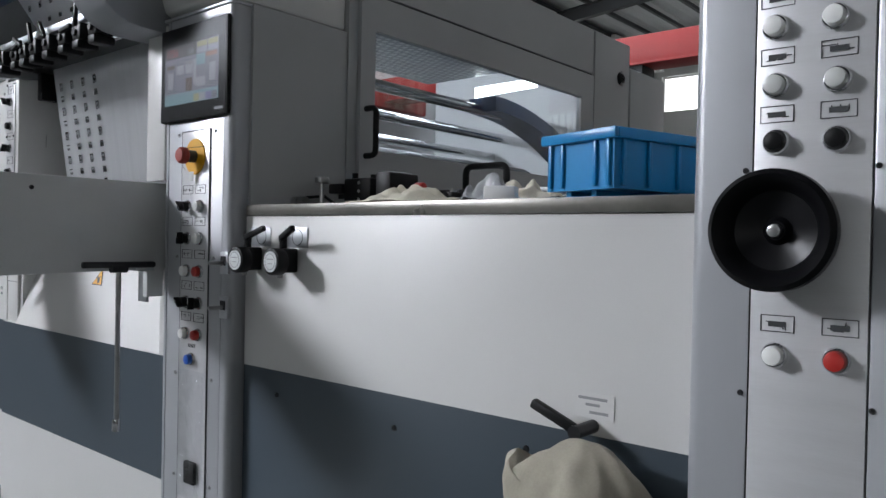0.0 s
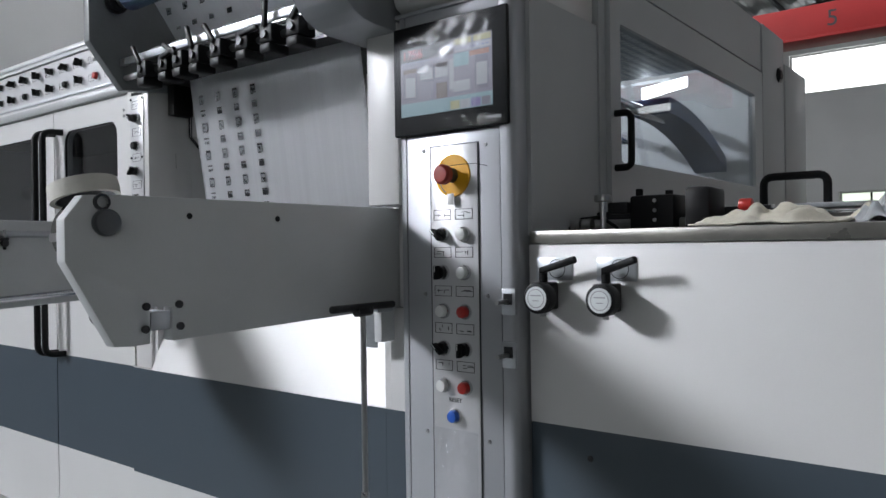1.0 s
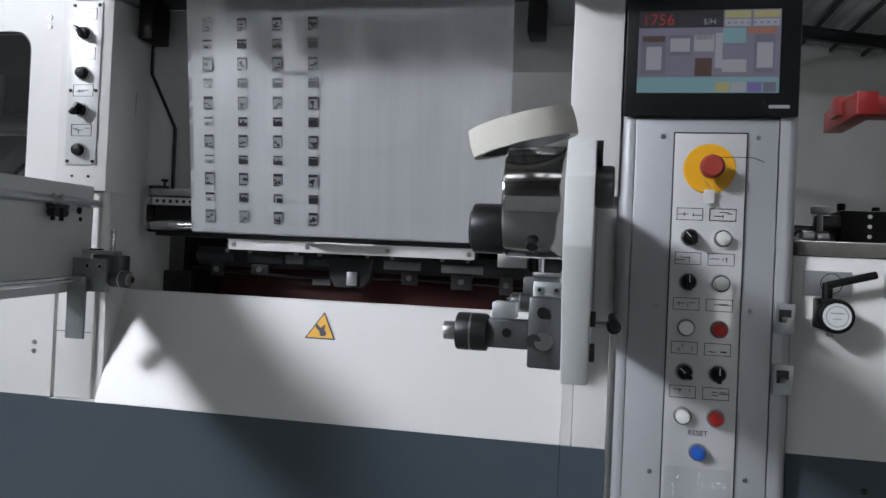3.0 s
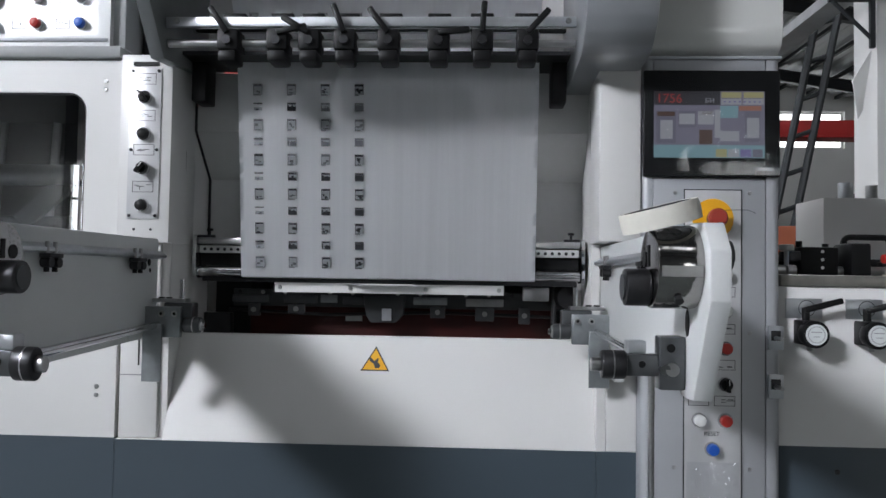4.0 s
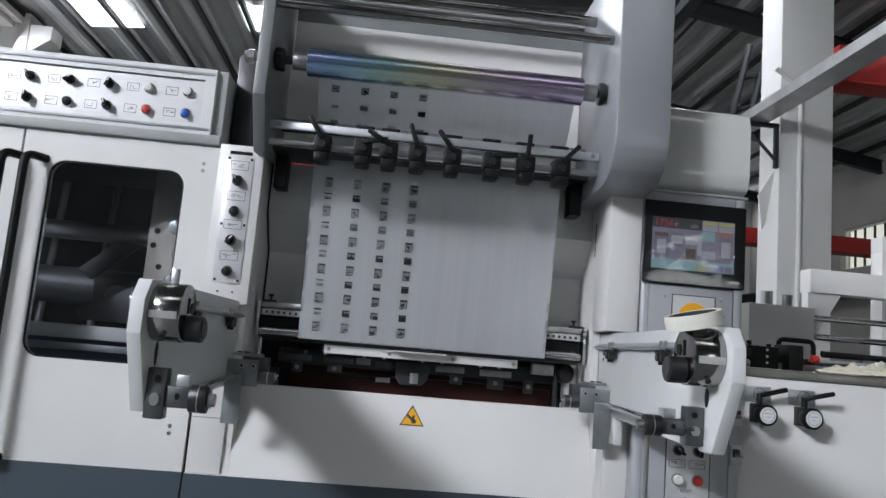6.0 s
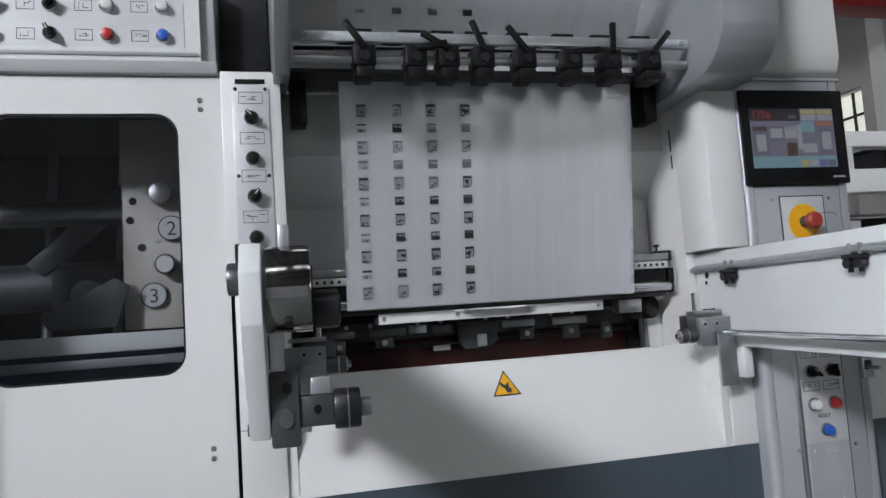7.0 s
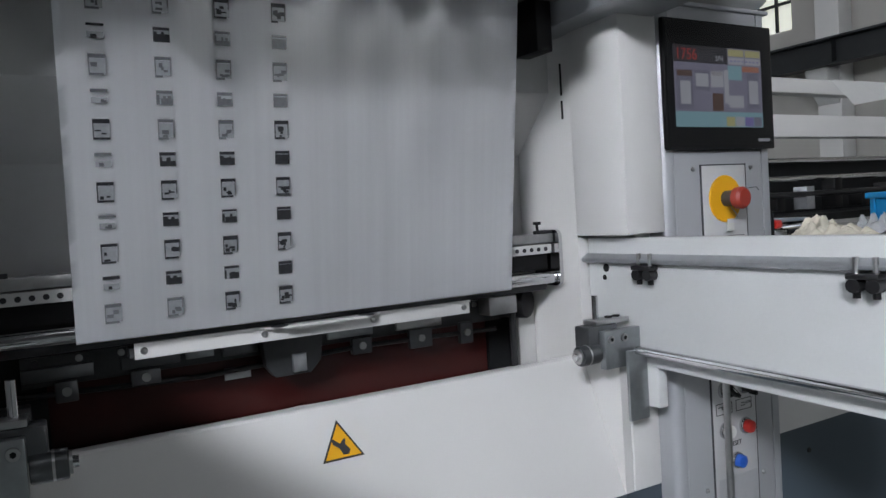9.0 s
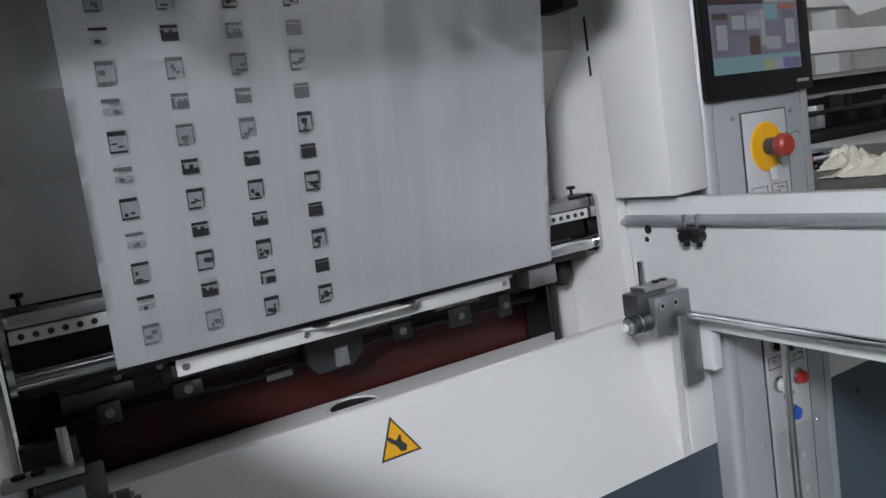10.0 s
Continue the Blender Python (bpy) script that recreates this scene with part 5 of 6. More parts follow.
# clear protective film, creased
def crumpled(x0, x1, z0, z1, y, nx, nz, amount, scale, seed):
    bm = bmesh.new()
    g = []
    for j in range(nz + 1):
        g.append([])
        for i in range(nx + 1):
            v = Vector((x0 + (x1 - x0) * i / nx, y, z0 + (z1 - z0) * j / nz))
            edge = min(1.0, 6 * min(i / nx, 1 - i / nx, j / nz, 1 - j / nz) + 0.15)
            v.y -= edge * amount * (1 + noise.noise(Vector((v.x * scale, seed, v.z * scale * 0.7))) + 0.5 * noise.noise(Vector((v.x * scale * 2.3, seed + 5, v.z * scale * 1.9))))
            g[-1].append(bm.verts.new(v))
    for a, b in zip(g, g[1:]):
        for i in range(nx):
            bm.faces.new((a[i], a[i + 1], b[i + 1], b[i]))
    return bm


ob = part("protective_film", crumpled(-1.641, -1.528, 0.735, 1.055, 1.045, 36, 80, 0.0075, 38, 2), WRAP, t, "creased clear protective film", smooth=180)
ob.visible_shadow = False
part("key_switch", box(-1.60, -1.555, 1.036, 1.047, 0.775, 0.83, 0.003), RUBBER, t)
# hinge clips at the edge
for z in (1.326, 1.221):
    h = part("hinge_clip", box(-1.466, -1.434, 1.043, 1.0495, z - 0.026, z + 0.026, 0.001), ZINC, t)
    part("hinge_recess", box(-1.461, -1.441, 1.0415, 1.0435, z - 0.006, z + 0.016), DARKST, h)
    part("hinge_pin", rod((-1.452, 1.042, z), (-1.452, 1.005, z), 0.0045, 12), STEEL, h)
# white cover beside the screen
part("side_cover", box(-1.833, -1.7405, 1.052, 1.188, 1.531, 1.936, 0.004), WHITE, t, "white sheet metal side cover")

# touch screen
E_ = [("screen_lilac", (0.40, 0.38, 0.52)), ("screen_cyan", (0.42, 0.76, 0.86)), ("screen_black", (0.02, 0.015, 0.02)), ("screen_red", (0.85, 0.06, 0.03)),
      ("screen_white", (0.78, 0.80, 0.88)), ("screen_yellow", (0.85, 0.80, 0.35)), ("screen_orange", (0.75, 0.30, 0.18)), ("screen_violet", (0.35, 0.28, 0.75)), ("screen_brown", (0.16, 0.07, 0.03)), ("screen_grey", (0.30, 0.29, 0.40))]
EM = {n: mat(n, c, 0.3, emit=0.21) for n, c in E_}
for m in EM.values():
    m.node_tree.nodes["Principled BSDF"].inputs["Base Color"].default_value = (0.03, 0.03, 0.033, 1)
bz = part("touch_screen", box(-1.738, -1.4425, 1.038, 1.0495, 1.677, 1.912, 0.003), BLACK, t, "black framed touch screen showing 1756 S/H")
SX, SZ, SW, SH = -1.7165, 1.7175, 0.240, 0.1475


def ui(u0, u1, v0, v1, m, lay=0, name="display_field"):
    y = 1.0375 - 0.0002 * lay
    return part(name, box(SX + SW * u0, SX + SW * u1, y - 0.0002, y, SZ + SH * v0, SZ + SH * v1), EM[m], bz, smooth=0)


ui(0, 1, 0.19, 1, "screen_lilac")
ui(0, 1, 0.0, 0.19, "screen_cyan")
ui(0, 0.6, 0.79, 1.0, "screen_black", 1)
for u in (0.61, 0.81):
    for v, m in ((0.9, "screen_yellow"), (0.80, "screen_white")):
        ui(u, u + 0.18, v, v + 0.085, m, 1)
ui(0.60, 0.76, 0.60, 0.78, "screen_cyan", 1)
ui(0.77, 0.97, 0.71, 0.78, "screen_orange", 1)
for u0, u1, v0, v1, m in ((0.02, 0.2, 0.22, 0.70, "screen_grey"), (0.03, 0.19, 0.62, 0.69, "screen_brown"), (0.06, 0.17, 0.28, 0.56, "screen_white"), (0.22, 0.38, 0.45, 0.70, "screen_grey"), (0.23, 0.37, 0.5, 0.66, "screen_white"),
                         (0.40, 0.54, 0.5, 0.7, "screen_white"), (0.41, 0.53, 0.64, 0.70, "screen_brown"), (0.41, 0.53, 0.2, 0.42, "screen_brown"), (0.55, 0.60, 0.3, 0.72, "screen_white"), (0.6, 0.77, 0.25, 0.4, "screen_white"),
                         (0.82, 0.96, 0.24, 0.70, "screen_grey"), (0.84, 0.95, 0.3, 0.6, "screen_white"), (0.56, 0.66, 0.01, 0.13, "screen_yellow"), (0.67, 0.77, 0.01, 0.13, "screen_white"), (0.78, 0.88, 0.01, 0.13, "screen_violet"), (0.89, 0.98, 0.01, 0.13, "screen_grey")):
    ui(u0, u1, v0, v1, m, 2 if m in ("screen_grey", "screen_yellow", "screen_violet") else 3)
for k in range(8):
    ui(0.63 + 0.045 * k, 0.65 + 0.045 * k, 0.83, 0.85, "screen_violet", 3)
letters("1756", (SX + SW * 0.02, 1.0371, SZ + SH * 0.825), 0.0205, EM["screen_red"], bz, "count_figures")
letters("S/H", (SX + SW * 0.46, 1.0371, SZ + SH * 0.825), 0.0105, EM["screen_white"], bz, "count_unit")
part("maker_plate", box(-1.492, -1.458, 1.0372, 1.038, 1.6905, 1.6965), GREYINK, bz)
ob = part("screen_film", crumpled(-1.735, -1.446, 1.68, 1.909, 1.0365, 40, 32, 0.0011, 34, 9), SCREENFILM, bz, "wrinkled clear protective film", smooth=180)
ob.visible_shadow = False

# ---------------------------------------------------------------- press house with the inspection window
t = thing("press_house", (-1.9, 2.2, 0), "grey enamelled press housing with a glazed inspection door", "press")
part("end_wall", box(-1.46, -1.424, 1.402, 1.435, 1.46, 2.27), GREY, t)
part("corner_panel", box(-1.736, -1.428, 1.10, 1.40, 1.455, 1.945), GREY, t)
part("corner_head", box(-1.736, -1.432, 1.405, 1.44, 1.95, 2.27), GREY, t)
bm = framed((1.437, 2.715, 1.498, 2.062), rounded(1.492, 2.622, 1.635, 1.966, 0.006, 2), -0.012, 0.012)
bm.transform(Matrix.Translation((-1.424, 0, 0)) @ pose(0, 0, 0, 0, 0, 90) @ Matrix.Diagonal((1, 1, 1, 1)))
door = part("inspection_door", bm, GREY, t, "grey door with a clear window", smooth=0)
ob = part("pane", box(-1.424, -1.420, 1.487, 2.627, 1.630, 1.971), CLEAR, door, "clear plastic window pane", smooth=0)
ob.visible_shadow = False
part("handle", tube([(-1.412, 1.459, 1.746), (-1.372, 1.459, 1.746), (-1.372, 1.459, 1.617), (-1.412, 1.459, 1.617)], 0.0085, 10, radius=0.018), BLACK, door, "black bow handle")
part("upper_wall", box(-1.45, -1.416, 1.437, 2.715, 2.07, 2.245), GREY, t)
part("seam", box(-1.44, -1.422, 1.437, 2.715, 2.061, 2.071), BLACK, t)
part("end_panel", box(-1.46, -1.41, 2.72, 3.02, 1.455, 2.245, 0.003), GREY, t)
part("end_box", box(-1.72, -1.405, 3.025, 3.37, 1.455, 2.15, 0.004), GREY, t)
part("lock", lathe([(0.028, 0), (0.028, 0.006), (0.02, 0.012), (0, 0.012)], (-1.41, 2.937, 2.09), (1, 0, 0), 20), BLACK, t)
part("lock_tab", box(-1.404, -1.398, 2.925, 2.95, 2.06, 2.12, 0.002), STEEL, t)
part("roof_rail", box(-1.65, -1.452, 1.45, 3.02, 2.245, 2.26), GREY, t)
part("roof_handle", tube([(-1.6, 2.55, 2.26), (-1.6, 2.55, 2.32), (-1.6, 2.67, 2.32), (-1.6, 2.67, 2.26)], 0.011, 10, radius=0.02), BLACK, t)
part("floor_plate", box(-2.7, -1.44, 1.62, 3.0, 1.46, 1.475), BAYP, t)
part("far_wall", box(-2.48, -1.46, 2.98, 3.0, 1.475, 2.24), BAYP, t)
part("near_wall", box(-2.48, -1.47, 1.44, 1.46, 1.475, 2.24), BAYP, t)
for i in range(3):
    part("shaft", rod((-1.7 - 0.2 * i, 1.47, 1.90 - 0.05 * i), (-1.7 - 0.2 * i, 2.97, 1.90 - 0.05 * i), 0.02, 16), CHROME, t)
part("light_plate", box(-1.86, -1.47, 1.5, 2.22, 1.996, 2.001), ZINC, t, "perforated zinc sheet under the roof")
# White squares paint the light that shows through the sheet's holes.
bm = bmesh.new()
for i in range(24):
    for j in range(12):
        x, y = -1.49 - 0.03 * j, 1.52 + 0.029 * i + 0.0145 * (j % 2)
        box(x - 0.008, x + 0.008, y - 0.008, y + 0.008, 1.9945, 1.9955, bm=bm)
part("plate_holes", bm, WHITEB, t, smooth=0)["kind"] = "stuff"
# Added glowing panel: imitates a window's reflection and brightens the housing inside.
lamp = bmesh.new()
for i in range(4):
    prism([(2.33 + 0.105 * i, 1.945 + 0.028 * i), (2.43 + 0.105 * i, 1.972 + 0.028 * i), (2.43 + 0.105 * i, 2.012 + 0.028 * i), (2.33 + 0.105 * i, 1.985 + 0.028 * i)], 'x', -1.715, -1.70, bm=lamp)
part("lamp_panel", lamp, GLINT, t, "lit work lamp in four segments", smooth=0)
arcp = [(2.34 + 0.62 * s, 1.945 - 0.16 * s * s) for s in [i / 12 for i in range(13)]]
part("blue_guard", prism(arcp + [(y, z - 0.055) for y, z in arcp[::-1]], 'x', -1.75, -1.62), BLUEG, t, "dark blue curved guard", smooth=40)
for i in range(7):
    y = 1.55 + 0.15 * i
    part("gripper", box(-1.72, -1.62, y, y + 0.08, 1.50, 1.62 + 0.03 * (i % 3), 0.005), IRON if i % 2 else STEEL, t)
part("drum", rod((-1.9, 1.5, 1.62), (-1.9, 2.9, 1.62), 0.11, 32), IRON, t)

# ---------------------------------------------------------------- delivery body and its table
t = thing("delivery_unit", (0.6, 1.8, 0), "white enamelled delivery unit with a slate stripe", "press")
part("front_panel", box(-1.43, -0.33, 1.09, 1.12, 0.0, 1.438, 0.002), BAND_R, t)
part("carcass", box(-1.42, 3.6, 1.121, 2.6, 0.0, 1.436), BAND_R, t)
part("front_panel", box(0.0, 3.6, 1.09, 1.12, 0.0, 1.438, 0.002), BAND_R, t)
part("table_top", box(-1.425, -0.02, 1.084, 2.0, 1.4385, 1.465, 0.004), TABLE, t, "worn dark sheet steel table top")
for x, z in ((-1.30, 1.03), (-0.93, 1.02), (-0.62, 1.04)):
    screw(t, x, 1.09, z, 0.006)


GAUGEF = mat("pale_gauge_face", (0.60, 0.62, 0.62), 0.4, grain=0.05)


def gauge(x, tilt):
    g = thing("pressure_regulator", (x, 1.06, 1.30), "black lever valve with a round white pressure gauge", "gauge", "lever valves with gauges")
    part("name_plate", box(x - 0.038, x + 0.042, 1.0878, 1.0895, 1.368, 1.412, 0.0005), ZINC, g)
    part("scale_mark", lathe([(0.017, 0), (0.0185, 0), (0.0185, 0.0006), (0.017, 0.0006)], (x + 0.008, 1.0878, 1.39), (0, -1, 0), 24), INK, g)
    part("valve_body", box(x - 0.022, x + 0.012, 1.035, 1.088, 1.312, 1.365, 0.004), BLACK, g)
    part("port", rod((x - 0.002, 1.05, 1.30), (x - 0.002, 1.05, 1.312), 0.006, 10), STEEL, g)
    c = part("gauge_case", rod((x, 1.022, 1.336), (x, 1.05, 1.336), 0.0295, 32, bev=0.003), BLACK, g)
    part("dial", rod((x, 1.0205, 1.336), (x, 1.0225, 1.336), 0.0225, 32), GAUGEF, c)
    part("dial_scale", lathe([(0.0165, 0), (0.018, 0), (0.018, 0.0004), (0.0165, 0.0004)], (x, 1.0205, 1.336), (0, -1, 0), 28), GREYINK, c)
    part("dial_text", box(x - 0.011, x + 0.011, 1.0198, 1.0204, 1.3405, 1.3425), GREYINK, c)
    part("dial_text", box(x - 0.007, x + 0.007, 1.0198, 1.0204, 1.331, 1.3325), GREYINK, c)
    part("lever_neck", rod((x - 0.006, 1.06, 1.36), (x - 0.006, 1.06, 1.392), 0.0085, 14), BLACK, g)
    bm = box(-0.004, 0.078, -0.006, 0.006, -0.0065, 0.0065, 0.003)
    bm.transform(Matrix.Translation((x - 0.006, 1.055, 1.388)) @ pose(0, 0, 0, 0, -16, tilt))
    part("lever", bm, BLACK, g)


gauge(-1.374, -4)
gauge(-1.243, -20)

# canvas bag hung on a lever
t = thing("clamp_lever", (-0.53, 1.05, 1.11), "black clamping lever beside a small label", "lever")
bm = box(-0.082, 0.012, -0.008, 0.008, -0.008, 0.008, 0.004)
bm.transform(Matrix.Translation((-0.50, 1.04, 1.104)) @ pose(0, 0, 0, 0, 21, 0))
part("lever", bm, BLACK, t)
part("stem", rod((-0.495, 1.09, 1.10), (-0.495, 1.03, 1.10), 0.011, 14), DARKST, t)
part("label", box(-0.528, -0.458, 1.0885, 1.0897, 1.113, 1.153), WHITE, t)
for x0, x1, z in ((-0.521, -0.470, 1.144), (-0.508, -0.483, 1.134), (-0.501, -0.468, 1.122)):
    part("label_text", box(x0, x1, 1.0878, 1.0884, z - 0.0022, z + 0.0022), GREYINK, t)
bm = bmesh.new()
bmesh.ops.create_icosphere(bm, subdivisions=6, radius=1)
for v in bm.verts:
    c = v.co.copy()
    up, side = c.z, math.atan2(c.y, c.x)
    r = 1.0 + 0.30 * max(0, -up) - 0.12 * max(0, up)
    fold = 1 + (0.13 * math.sin(5 * side + 1.6 * up + 0.7) + 0.05 * math.sin(11 * side - 2 * up)) * (0.75 - 0.45 * up)
    v.co = Vector((-0.462 + 0.102 * c.x * r * fold, 1.005 + 0.072 * c.y * r * fold, 0.985 + 0.118 * up))
    crease = abs(noise.noise(Vector((v.co.x * 9, v.co.y * 9, v.co.z * 4))))
    v.co += c * (0.020 * (0.5 - crease)) + noise.noise_vector(v.co * 34) * 0.004
    peak = max(0.0, -c.x - 0.55) / 0.45
    v.co += Vector((-0.028, -0.01, 0.055 if up < 0.35 else 0.015)) * peak * peak
solid("canvas_bag", bm, CANVAS, "crumpled dirty beige canvas bag hung over a lever", "bag", smooth=180)

# ---------------------------------------------------------------- column with handwheel
t = thing("handwheel_column", (-0.17, 1.2, 0), "silver control column with a black handwheel and push buttons", "control panel")
part("core", box(-0.315, -0.02, 1.064, 1.40, 0.0, 2.2), SILVER, t)
bm = edge_profile(-0.329, -0.2465, True, 0.0, 2.2)
part("left_profile", bm, SILVER, t)
part("front_panel", box(-0.2445, -0.1055, 1.0505, 1.064, 0.0, 2.2, 0.001), FACE, t)
part("right_profile", box(-0.1035, -0.015, 1.0495, 1.40, 0.0, 2.2, 0.004), SILVER, t)
part("groove", box(-0.2468, -0.2442, 1.0515, 1.07, 0.0, 2.2), BLACK, t)
for x, z, k in ((-0.221, 1.676, "white"), (-0.150, 1.678, "white"), (-0.219, 1.600, "pale"), (-0.146, 1.600, "pale"), (-0.217, 1.527, "black"), (-0.145, 1.526, "black"), (-0.212, 1.250, "white"), (-0.139, 1.251, "red")):
    knob(t, x, 1.0505, z, k, 0, 0.0148)
for i, (x, z) in enumerate(((-0.219, 1.713), (-0.147, 1.715), (-0.218, 1.638), (-0.145, 1.639), (-0.217, 1.563), (-0.144, 1.563), (-0.210, 1.291), (-0.136, 1.292))):
    icon(t, x, 1.0505, z, 0.042, 0.022, 300 + i)
    part("label_text", box(x - 0.011, x + 0.011, 1.0492, 1.0496, z - 0.004, z + 0.003), IRON, t)
for x in (-0.2545, -0.0985):
    for z in (1.491, 1.195, 1.80):
        screw(t, x, 1.05, z, 0.004)
hw = part("handwheel", lathe([(0.0, 0.030), (0.012, 0.030), (0.018, 0.022), (0.05, 0.034), (0.062, 0.056), (0.070, 0.062), (0.0765, 0.056), (0.0775, 0.044), (0.072, 0.030), (0.05, 0.016), (0.02, 0.006), (0.0, 0.004)], (-0.206, 1.05, 1.411), (0, -1, 0), 64), GLOSSBLACK, t, "glossy black dished handwheel")
part("hub_cap", rod((-0.206, 1.02, 1.411), (-0.206, 1.010, 1.411), 0.0085, 20, bev=0.002), STEEL, hw)

# ---------------------------------------------------------------- clutter on the table
TZ = 1.465
t = thing("crate", (-0.55, 1.3, TZ), "bright blue plastic stacking crate on the steel table", "crate")


def crate(bm):
    bm.transform(Matrix.Translation((-0.633, 1.143, TZ + 0.012)) @ pose(0, 0, 0, 0, 0, -17))
    return bm


W, D, H = 0.170, 0.24, 0.098
for nm, a in (("side", (0.006, W - 0.006, 0.006, 0.010, 0.004, H - 0.004)), ("side", (0.006, W - 0.006, D - 0.010, D - 0.006, 0.004, H - 0.004)), ("end", (0.006, 0.010, 0.010, D - 0.010, 0.004, H - 0.004)), ("end", (W - 0.010, W - 0.006, 0.010, D - 0.010, 0.004, H - 0.004)), ("bottom", (0.006, W - 0.006, 0.006, D - 0.006, 0.001, 0.004))):
    part(nm, crate(box(*a)), CRATE, t)
bm = bmesh.new()
for a in ((-0.004, W + 0.004, -0.004, 0.006, H - 0.018, H), (-0.004, W + 0.004, D - 0.006, D + 0.004, H - 0.018, H), (-0.004, 0.006, 0.006, D - 0.006, H - 0.018, H), (W - 0.006, W + 0.004, 0.006, D - 0.006, H - 0.018, H)):
    box(*a, 0.003, bm=bm)
part("rim", crate(bm), CRATE, t)
for x in (0.02, 0.05):
    part("runner", crate(box(x * 2, x * 2 + 0.012, 0.02, D - 0.02, -0.012, 0.001)), CRATE, t)
for x in (0.012, 0.042, 0.12, 0.15):
    part("rib", crate(box(x, x + 0.008, 0.0, 0.0055, 0.006, H - 0.018, 0.0015)), CRATE, t)
for y in (0.02, 0.08, 0.15, 0.21):
    part("rib", crate(box(0.0, 0.0055, y, y + 0.008, 0.006, H - 0.018, 0.0015)), CRATE, t)
    part("rib", crate(box(W - 0.0055, W, y, y + 0.008, 0.006, H - 0.018, 0.0015)), CRATE, t)


def rag(x, y, w, d, h, seed, m=CLOTH, turn=0):
    bm = bmesh.new()
    bmesh.ops.create_grid(bm, x_segments=46, y_segments=34, size=1)
    for v in bm.verts:
        u, k = v.co.x, v.co.y
        r = math.hypot(u, k)
        ridge = abs(noise.noise(Vector((u * 2.1 + seed, k * 2.4, seed)))) * 1.5 + 0.4 * abs(noise.noise(Vector((u * 5, k * 5 + seed, 2))))
        v.co = Vector((u * w * (1 + 0.25 * noise.noise(Vector((k * 2, seed, 0)))), k * d * (1 + 0.3 * noise.noise(Vector((u * 2, 0, seed)))), max(0.002, h * (1.0 - r * r * 0.8) * (0.35 + ridge))))
    bmesh.ops.solidify(bm, geom=bm.faces[:], thickness=0.003)
    bm.transform(Matrix.Translation((x, y, TZ + 0.003)) @ pose(0, 0, 0, 0, 0, turn))
    return bm


solid("cotton_rag", rag(-1.00, 1.19, 0.115, 0.075, 0.032, 1.3), CLOTH, "crumpled cream cotton rag on the table", "rag", "rags", smooth=180)
solid("cotton_rag", rag(-0.82, 1.36, 0.10, 0.07, 0.045, 4.1, turn=30), CLOTH, "crumpled cream cotton rag beside the crate", "rag", "rags", smooth=180)
solid("plastic_bag", rag(-0.80, 1.22, 0.07, 0.05, 0.05, 8.2, turn=-20), mat("grey_plastic_bag", (0.32, 0.33, 0.34), 0.3, grain=0.1, stain=0.2), "crumpled grey plastic bag on the table", "bag", smooth=180)

t = thing("register_slide", (-1.25, 1.33, TZ), "black slide block with spindle and red knob on the table", "machine part")
part("block", box(-1.30, -1.205, 1.28, 1.36, TZ, 1.537, 0.006), BLACK, t)
for k in range(3):
    part("block_screw", rod((-1.245, 1.281, 1.485 + 0.02 * k), (-1.245, 1.2785, 1.485 + 0.02 * k), 0.004, 10), STEEL, t)
part("block", box(-1.18, -1.13, 1.27, 1.37, TZ, 1.548, 0.007), BLACK, t)
part("spindle", rod((-1.42, 1.32, 1.478), (-1.05, 1.32, 1.478), 0.012, 16), STEEL, t)
for x, z in ((-1.29, 1.552), (-1.225, 1.546)):
    part("block_post", rod((x, 1.31, 1.537), (x, 1.31, z), 0.008, 12), BLACK, t)
part("link", box(-1.345, -1.30, 1.27, 1.30, 1.50, 1.525, 0.004), DARKST, t)
part("guide", box(-1.42, -1.30, 1.37, 1.40, TZ, 1.51, 0.003), DARKST, t)
part("knob", rod((-1.085, 1.31, 1.51), (-1.06, 1.31, 1.51), 0.012, 14, bev=0.003), REDB, t)
part("clamp_screw", rod((-1.345, 1.25, TZ), (-1.345, 1.25, 1.525), 0.006, 12), STEEL, t)
part("clamp_head", rod((-1.345, 1.25, 1.525), (-1.345, 1.25, 1.54), 0.018, 18, bev=0.003), STEEL, t)
part("cable", tube([(-1.41, 1.22, TZ + 0.004), (-1.39, 1.24, 1.49), (-1.36, 1.27, 1.495), (-1.33, 1.29, 1.47)], 0.004, 8), BLACK, t)
for x in (-1.39, -1.365):
    part("roller", rod((x, 1.20, TZ + 0.012), (x + 0.02, 1.20, TZ + 0.012), 0.012, 16), STEEL, t)

t = thing("feed_rail", (-1.2, 1.42, TZ), "black oily feed rail along the foot of the press house", "machine part")
part("rail", box(-1.42, -1.02, 1.405, 1.432, TZ, 1.512, 0.003), DARKST, t)
part("front_rail", rod((-1.41, 1.385, 1.482), (-0.98, 1.385, 1.482), 0.009, 14), STEEL, t)
for i, x in enumerate((-1.40, -1.37, -1.325, -1.10, -1.05)):
    part("rail_clamp", box(x, x + 0.022, 1.374, 1.404, TZ + 0.002, 1.496 + 0.008 * (i % 3), 0.002), IRON if i % 2 else BLACK, t)
    part("clamp_nut", rod((x + 0.011, 1.389, 1.496 + 0.008 * (i % 3)), (x + 0.011, 1.389, 1.504 + 0.008 * (i % 3)), 0.008, 12), STEEL, t)
t = thing("paper_offcut", (-0.73, 1.17, TZ), "folded grey plastic offcut on the table", "scrap")
bm = box(-0.03, 0.03, -0.018, 0.018, 0, 0.028, 0.004)
bm.transform(Matrix.Translation((-0.735, 1.16, TZ)) @ pose(0, 0, 0, 0, 0, 24))
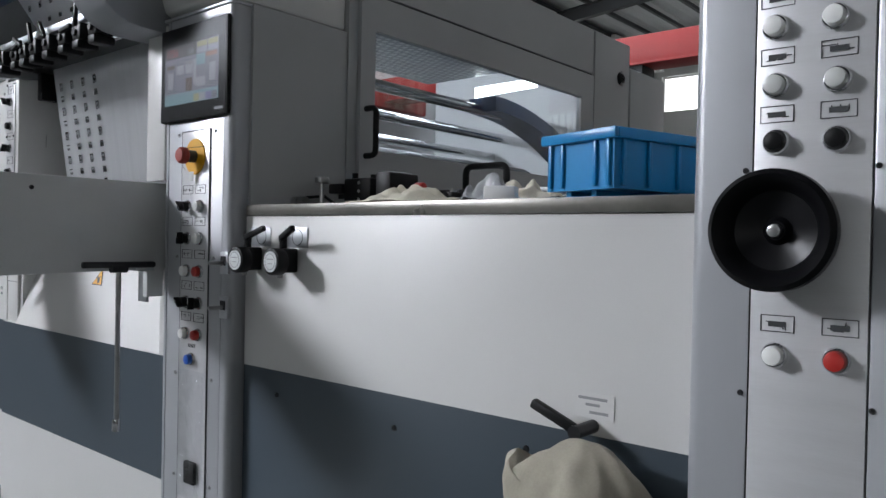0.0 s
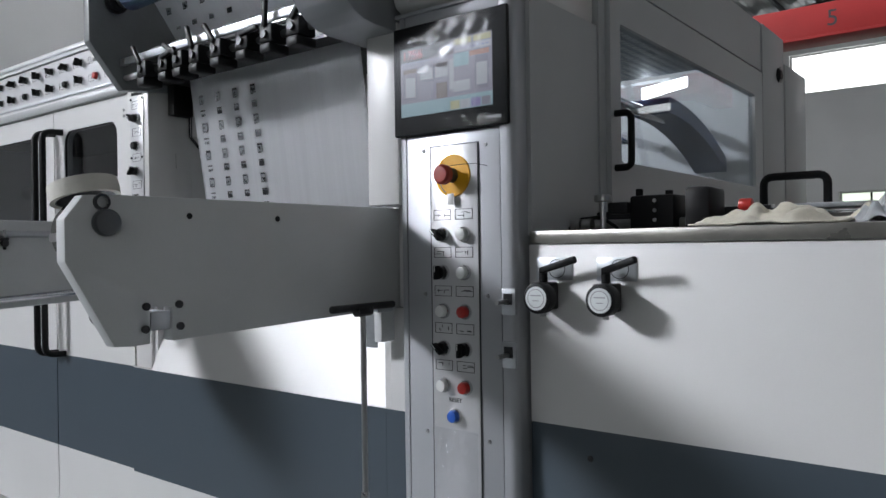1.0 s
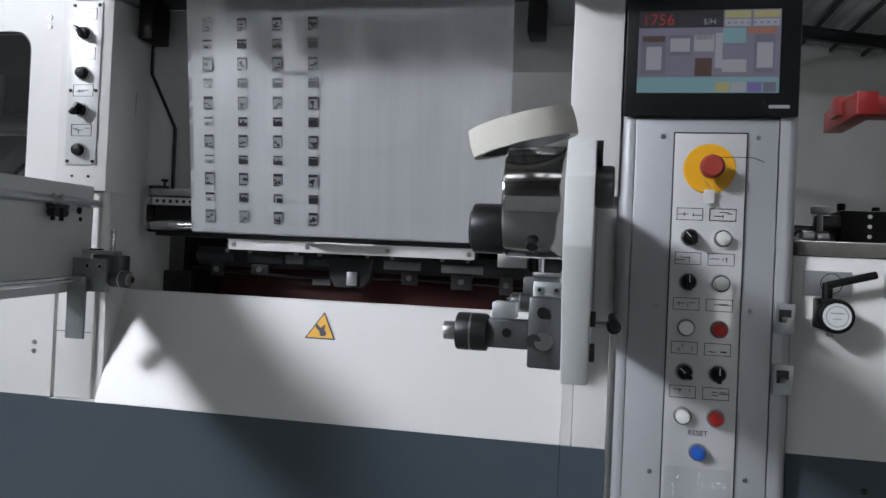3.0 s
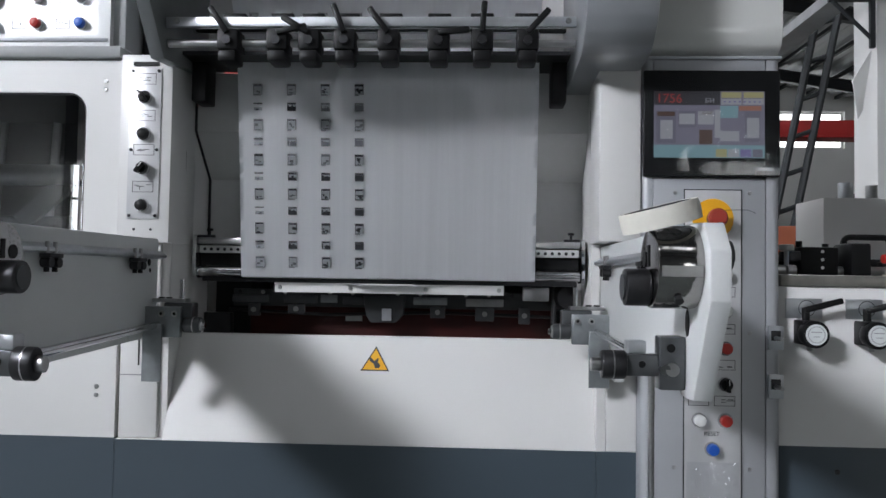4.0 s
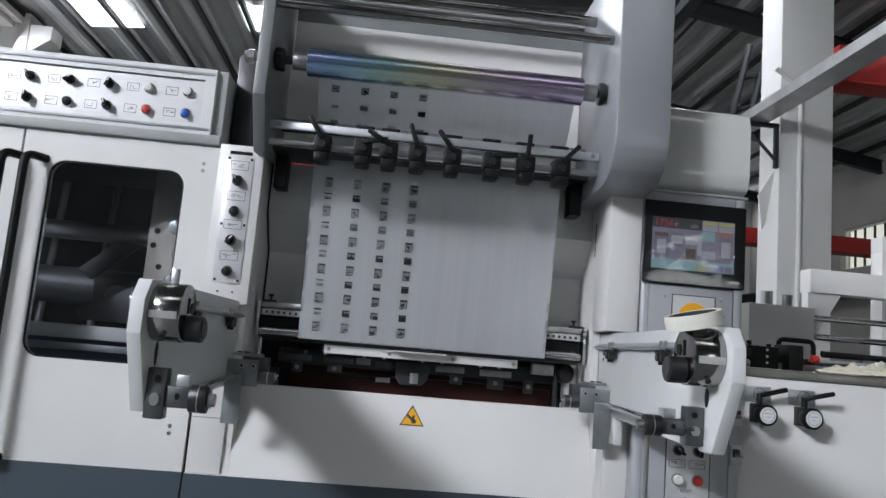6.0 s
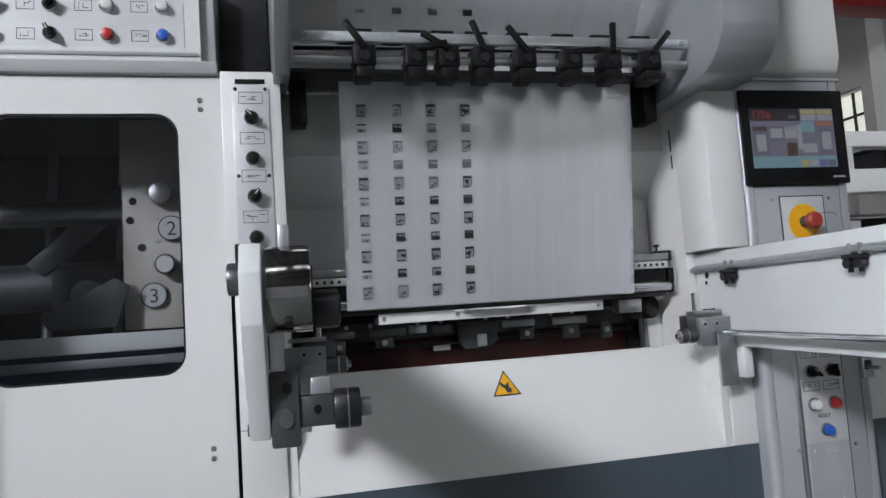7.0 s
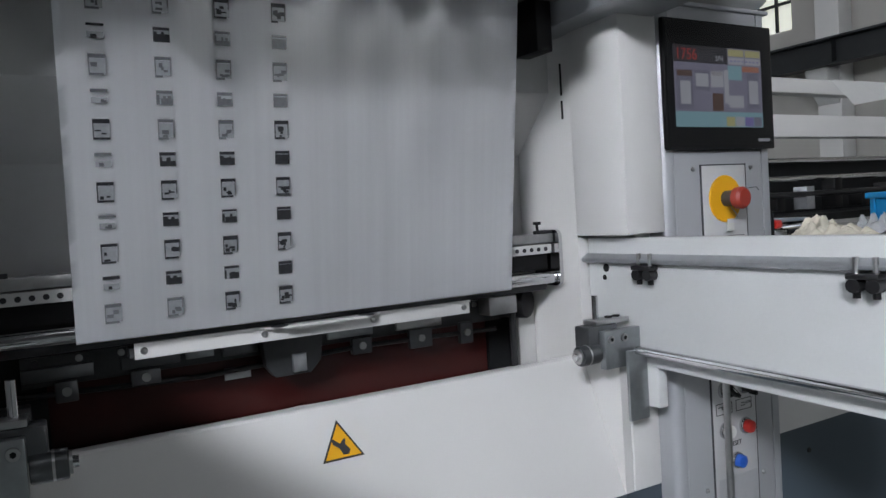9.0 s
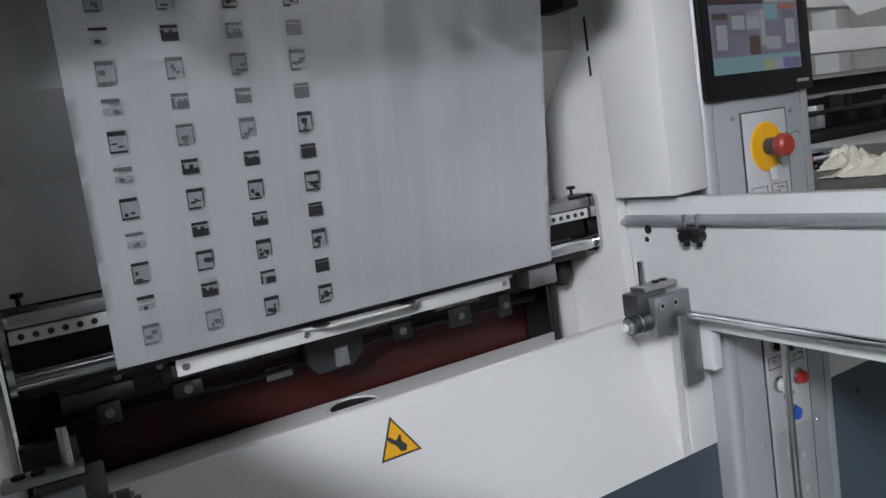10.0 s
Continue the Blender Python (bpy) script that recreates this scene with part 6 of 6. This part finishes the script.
part("tub", bm, PAPER, t)
t = thing("sheet_tray", (-1.0, 1.5, TZ), "steel tray plate with a black bow handle on the table", "tray")
part("plate", box(-1.16, -0.72, 1.46, 1.78, 1.505, 1.515, 0.002), ZINC, t)
for x in (-1.14, -0.76):
    part("leg", box(x, x + 0.02, 1.48, 1.50, TZ, 1.505), DARKST, t)
    part("leg", box(x, x + 0.02, 1.74, 1.76, TZ, 1.505), DARKST, t)
part("handle", tube([(-1.09, 1.50, 1.515), (-1.09, 1.50, 1.575), (-0.965, 1.50, 1.575), (-0.965, 1.50, 1.515)], 0.0085, 10, radius=0.02), BLACK, t)
part("cross_rod", rod((-1.15, 1.44, 1.492), (-0.73, 1.44, 1.492), 0.007, 12), CHROME, t)
t = thing("pry_bar", (-0.72, 1.28, TZ), "black steel bar lying across the table", "tool")
part("bar", rod((-0.86, 1.42, 1.475), (-0.66, 1.24, 1.468), 0.010, 12), BLACK, t)

# ---------------------------------------------------------------- delivery frame beyond the table
t = thing("delivery_conveyor", (0.8, 2.8, 1.436), "white delivery conveyor with long rails and black grippers", "machine frame")
part("end_box", box(-0.64, -0.30, 2.62, 2.9, 1.436, 1.81, 0.004), WHITE, t)
part("beam_bracket", prism([(-0.30, 1.60), (-0.12, 1.895), (-0.30, 1.895)], 'y', 2.68, 2.74, 0.003), WHITE, t)
part("lower_beam", box(-0.30, 4.5, 2.66, 2.76, 1.895, 2.015, 0.004), WHITE, t)
part("upper_beam", box(0.25, 4.5, 2.9, 3.0, 2.185, 2.272, 0.004), WHITE, t)
part("post", box(0.25, 0.33, 2.9, 3.0, 1.436, 2.185, 0.003), WHITE, t)
part("post", box(4.3, 4.4, 2.9, 3.0, 1.436, 2.185, 0.003), WHITE, t)
for i, z in enumerate((1.58, 1.665, 1.765)):
    part("gripper_rod", rod((-0.30, 2.55 + 0.06 * i, z), (4.5, 2.55 + 0.06 * i, z), 0.016, 16), CHROME if i else DARKST, t)
for i in range(18):
    x = -0.1 + 0.25 * i
    part("gripper", box(x, x + 0.07, 2.54, 2.62, 1.5, 1.58 + 0.04 * (i % 3), 0.004), ZINC if i % 4 == 0 else BLACK, t)
part("dark_bed", box(-0.30, 4.5, 2.45, 2.9, 1.437, 1.475), INSIDE, t)
part("bed_back", box(0.34, 4.29, 3.0, 3.02, 1.437, 1.80), INSIDE, t)
part("valve", rod((-0.52, 2.68, 1.81), (-0.52, 2.68, 1.88), 0.03, 16), ZINC, t)
part("valve", rod((-0.41, 2.68, 1.81), (-0.41, 2.68, 1.87), 0.025, 16), STEEL, t)
for x0, x1, lay, drop in ((1.74, 2.75, 0.0, 0.15), (2.02, 2.95, 0.003, 0.08)):
    top = 2.274 + lay
    front = 2.897 - lay
    bm = prism([(x0, 3.12), (x0 - 0.02, front), (x1, front), (x1 + 0.05, 3.12)], 'z', top, top + 0.0012)
    prism([(x0 - 0.02, top), (x0 + 0.22, top - drop), (x1, top - drop * 0.3), (x1, top)], 'y', front - 0.0012, front, bm=bm)
    solid("paper_sheet", bm, PAPER, "loose white paper sheet draped over the beam", "paper", "loose sheets", smooth=0)
t = thing("carton_stack", (1.65, 8.4, 0), "stack of orange-brown cartons in the hall", "cartons")
for i in range(5):
    part("carton", box(1.2 + 0.02 * (i % 2), 1.75 + 0.02 * (i % 2), 8.1, 8.7, 0.42 * i, 0.42 * i + 0.415, 0.006), mat("orange_carton", (0.34, 0.09, 0.04), 0.7, grain=0.08, stain=0.15), t)
# folded leaflet on the hall column, its bracket pipe and the leaning lattice
bm = prism([(1.85, 3.60), (2.06, 3.95), (1.96, 3.30)], 'y', 7.485, 7.495)
prism([(1.85, 3.60), (1.96, 3.30), (1.90, 3.18)], 'y', 7.47, 7.48, bm=bm)
solid("folded_leaflet", bm, PAPER, "folded white and blue paper cone on the hall column", "paper", smooth=0)
solid("conduit", tube([(2.36, 7.47, 0.3), (2.36, 7.47, 5.0), (2.02, 7.44, 5.2)], 0.03, 10, radius=0.1), WALL, "white conduit pipe running up the hall column", "pipe")
t = thing("lattice_brace", (0.6, 9.0, 0), "dark latticed steel brace standing in the hall", "brace")
for dx in (0.0, 0.26):
    part("chord", rod((1.16 + dx, 9.0, 0), (2.44 + dx, 9.0, 6.2), 0.05, 8), BEAM, t)
for i in range(12):
    z = 0.4 + 0.48 * i
    part("lacing", rod((1.16 + z * 0.2065, 9.0, z), (1.42 + (z + 0.1) * 0.2065, 9.0, z + 0.1), 0.03, 6), BEAM, t)
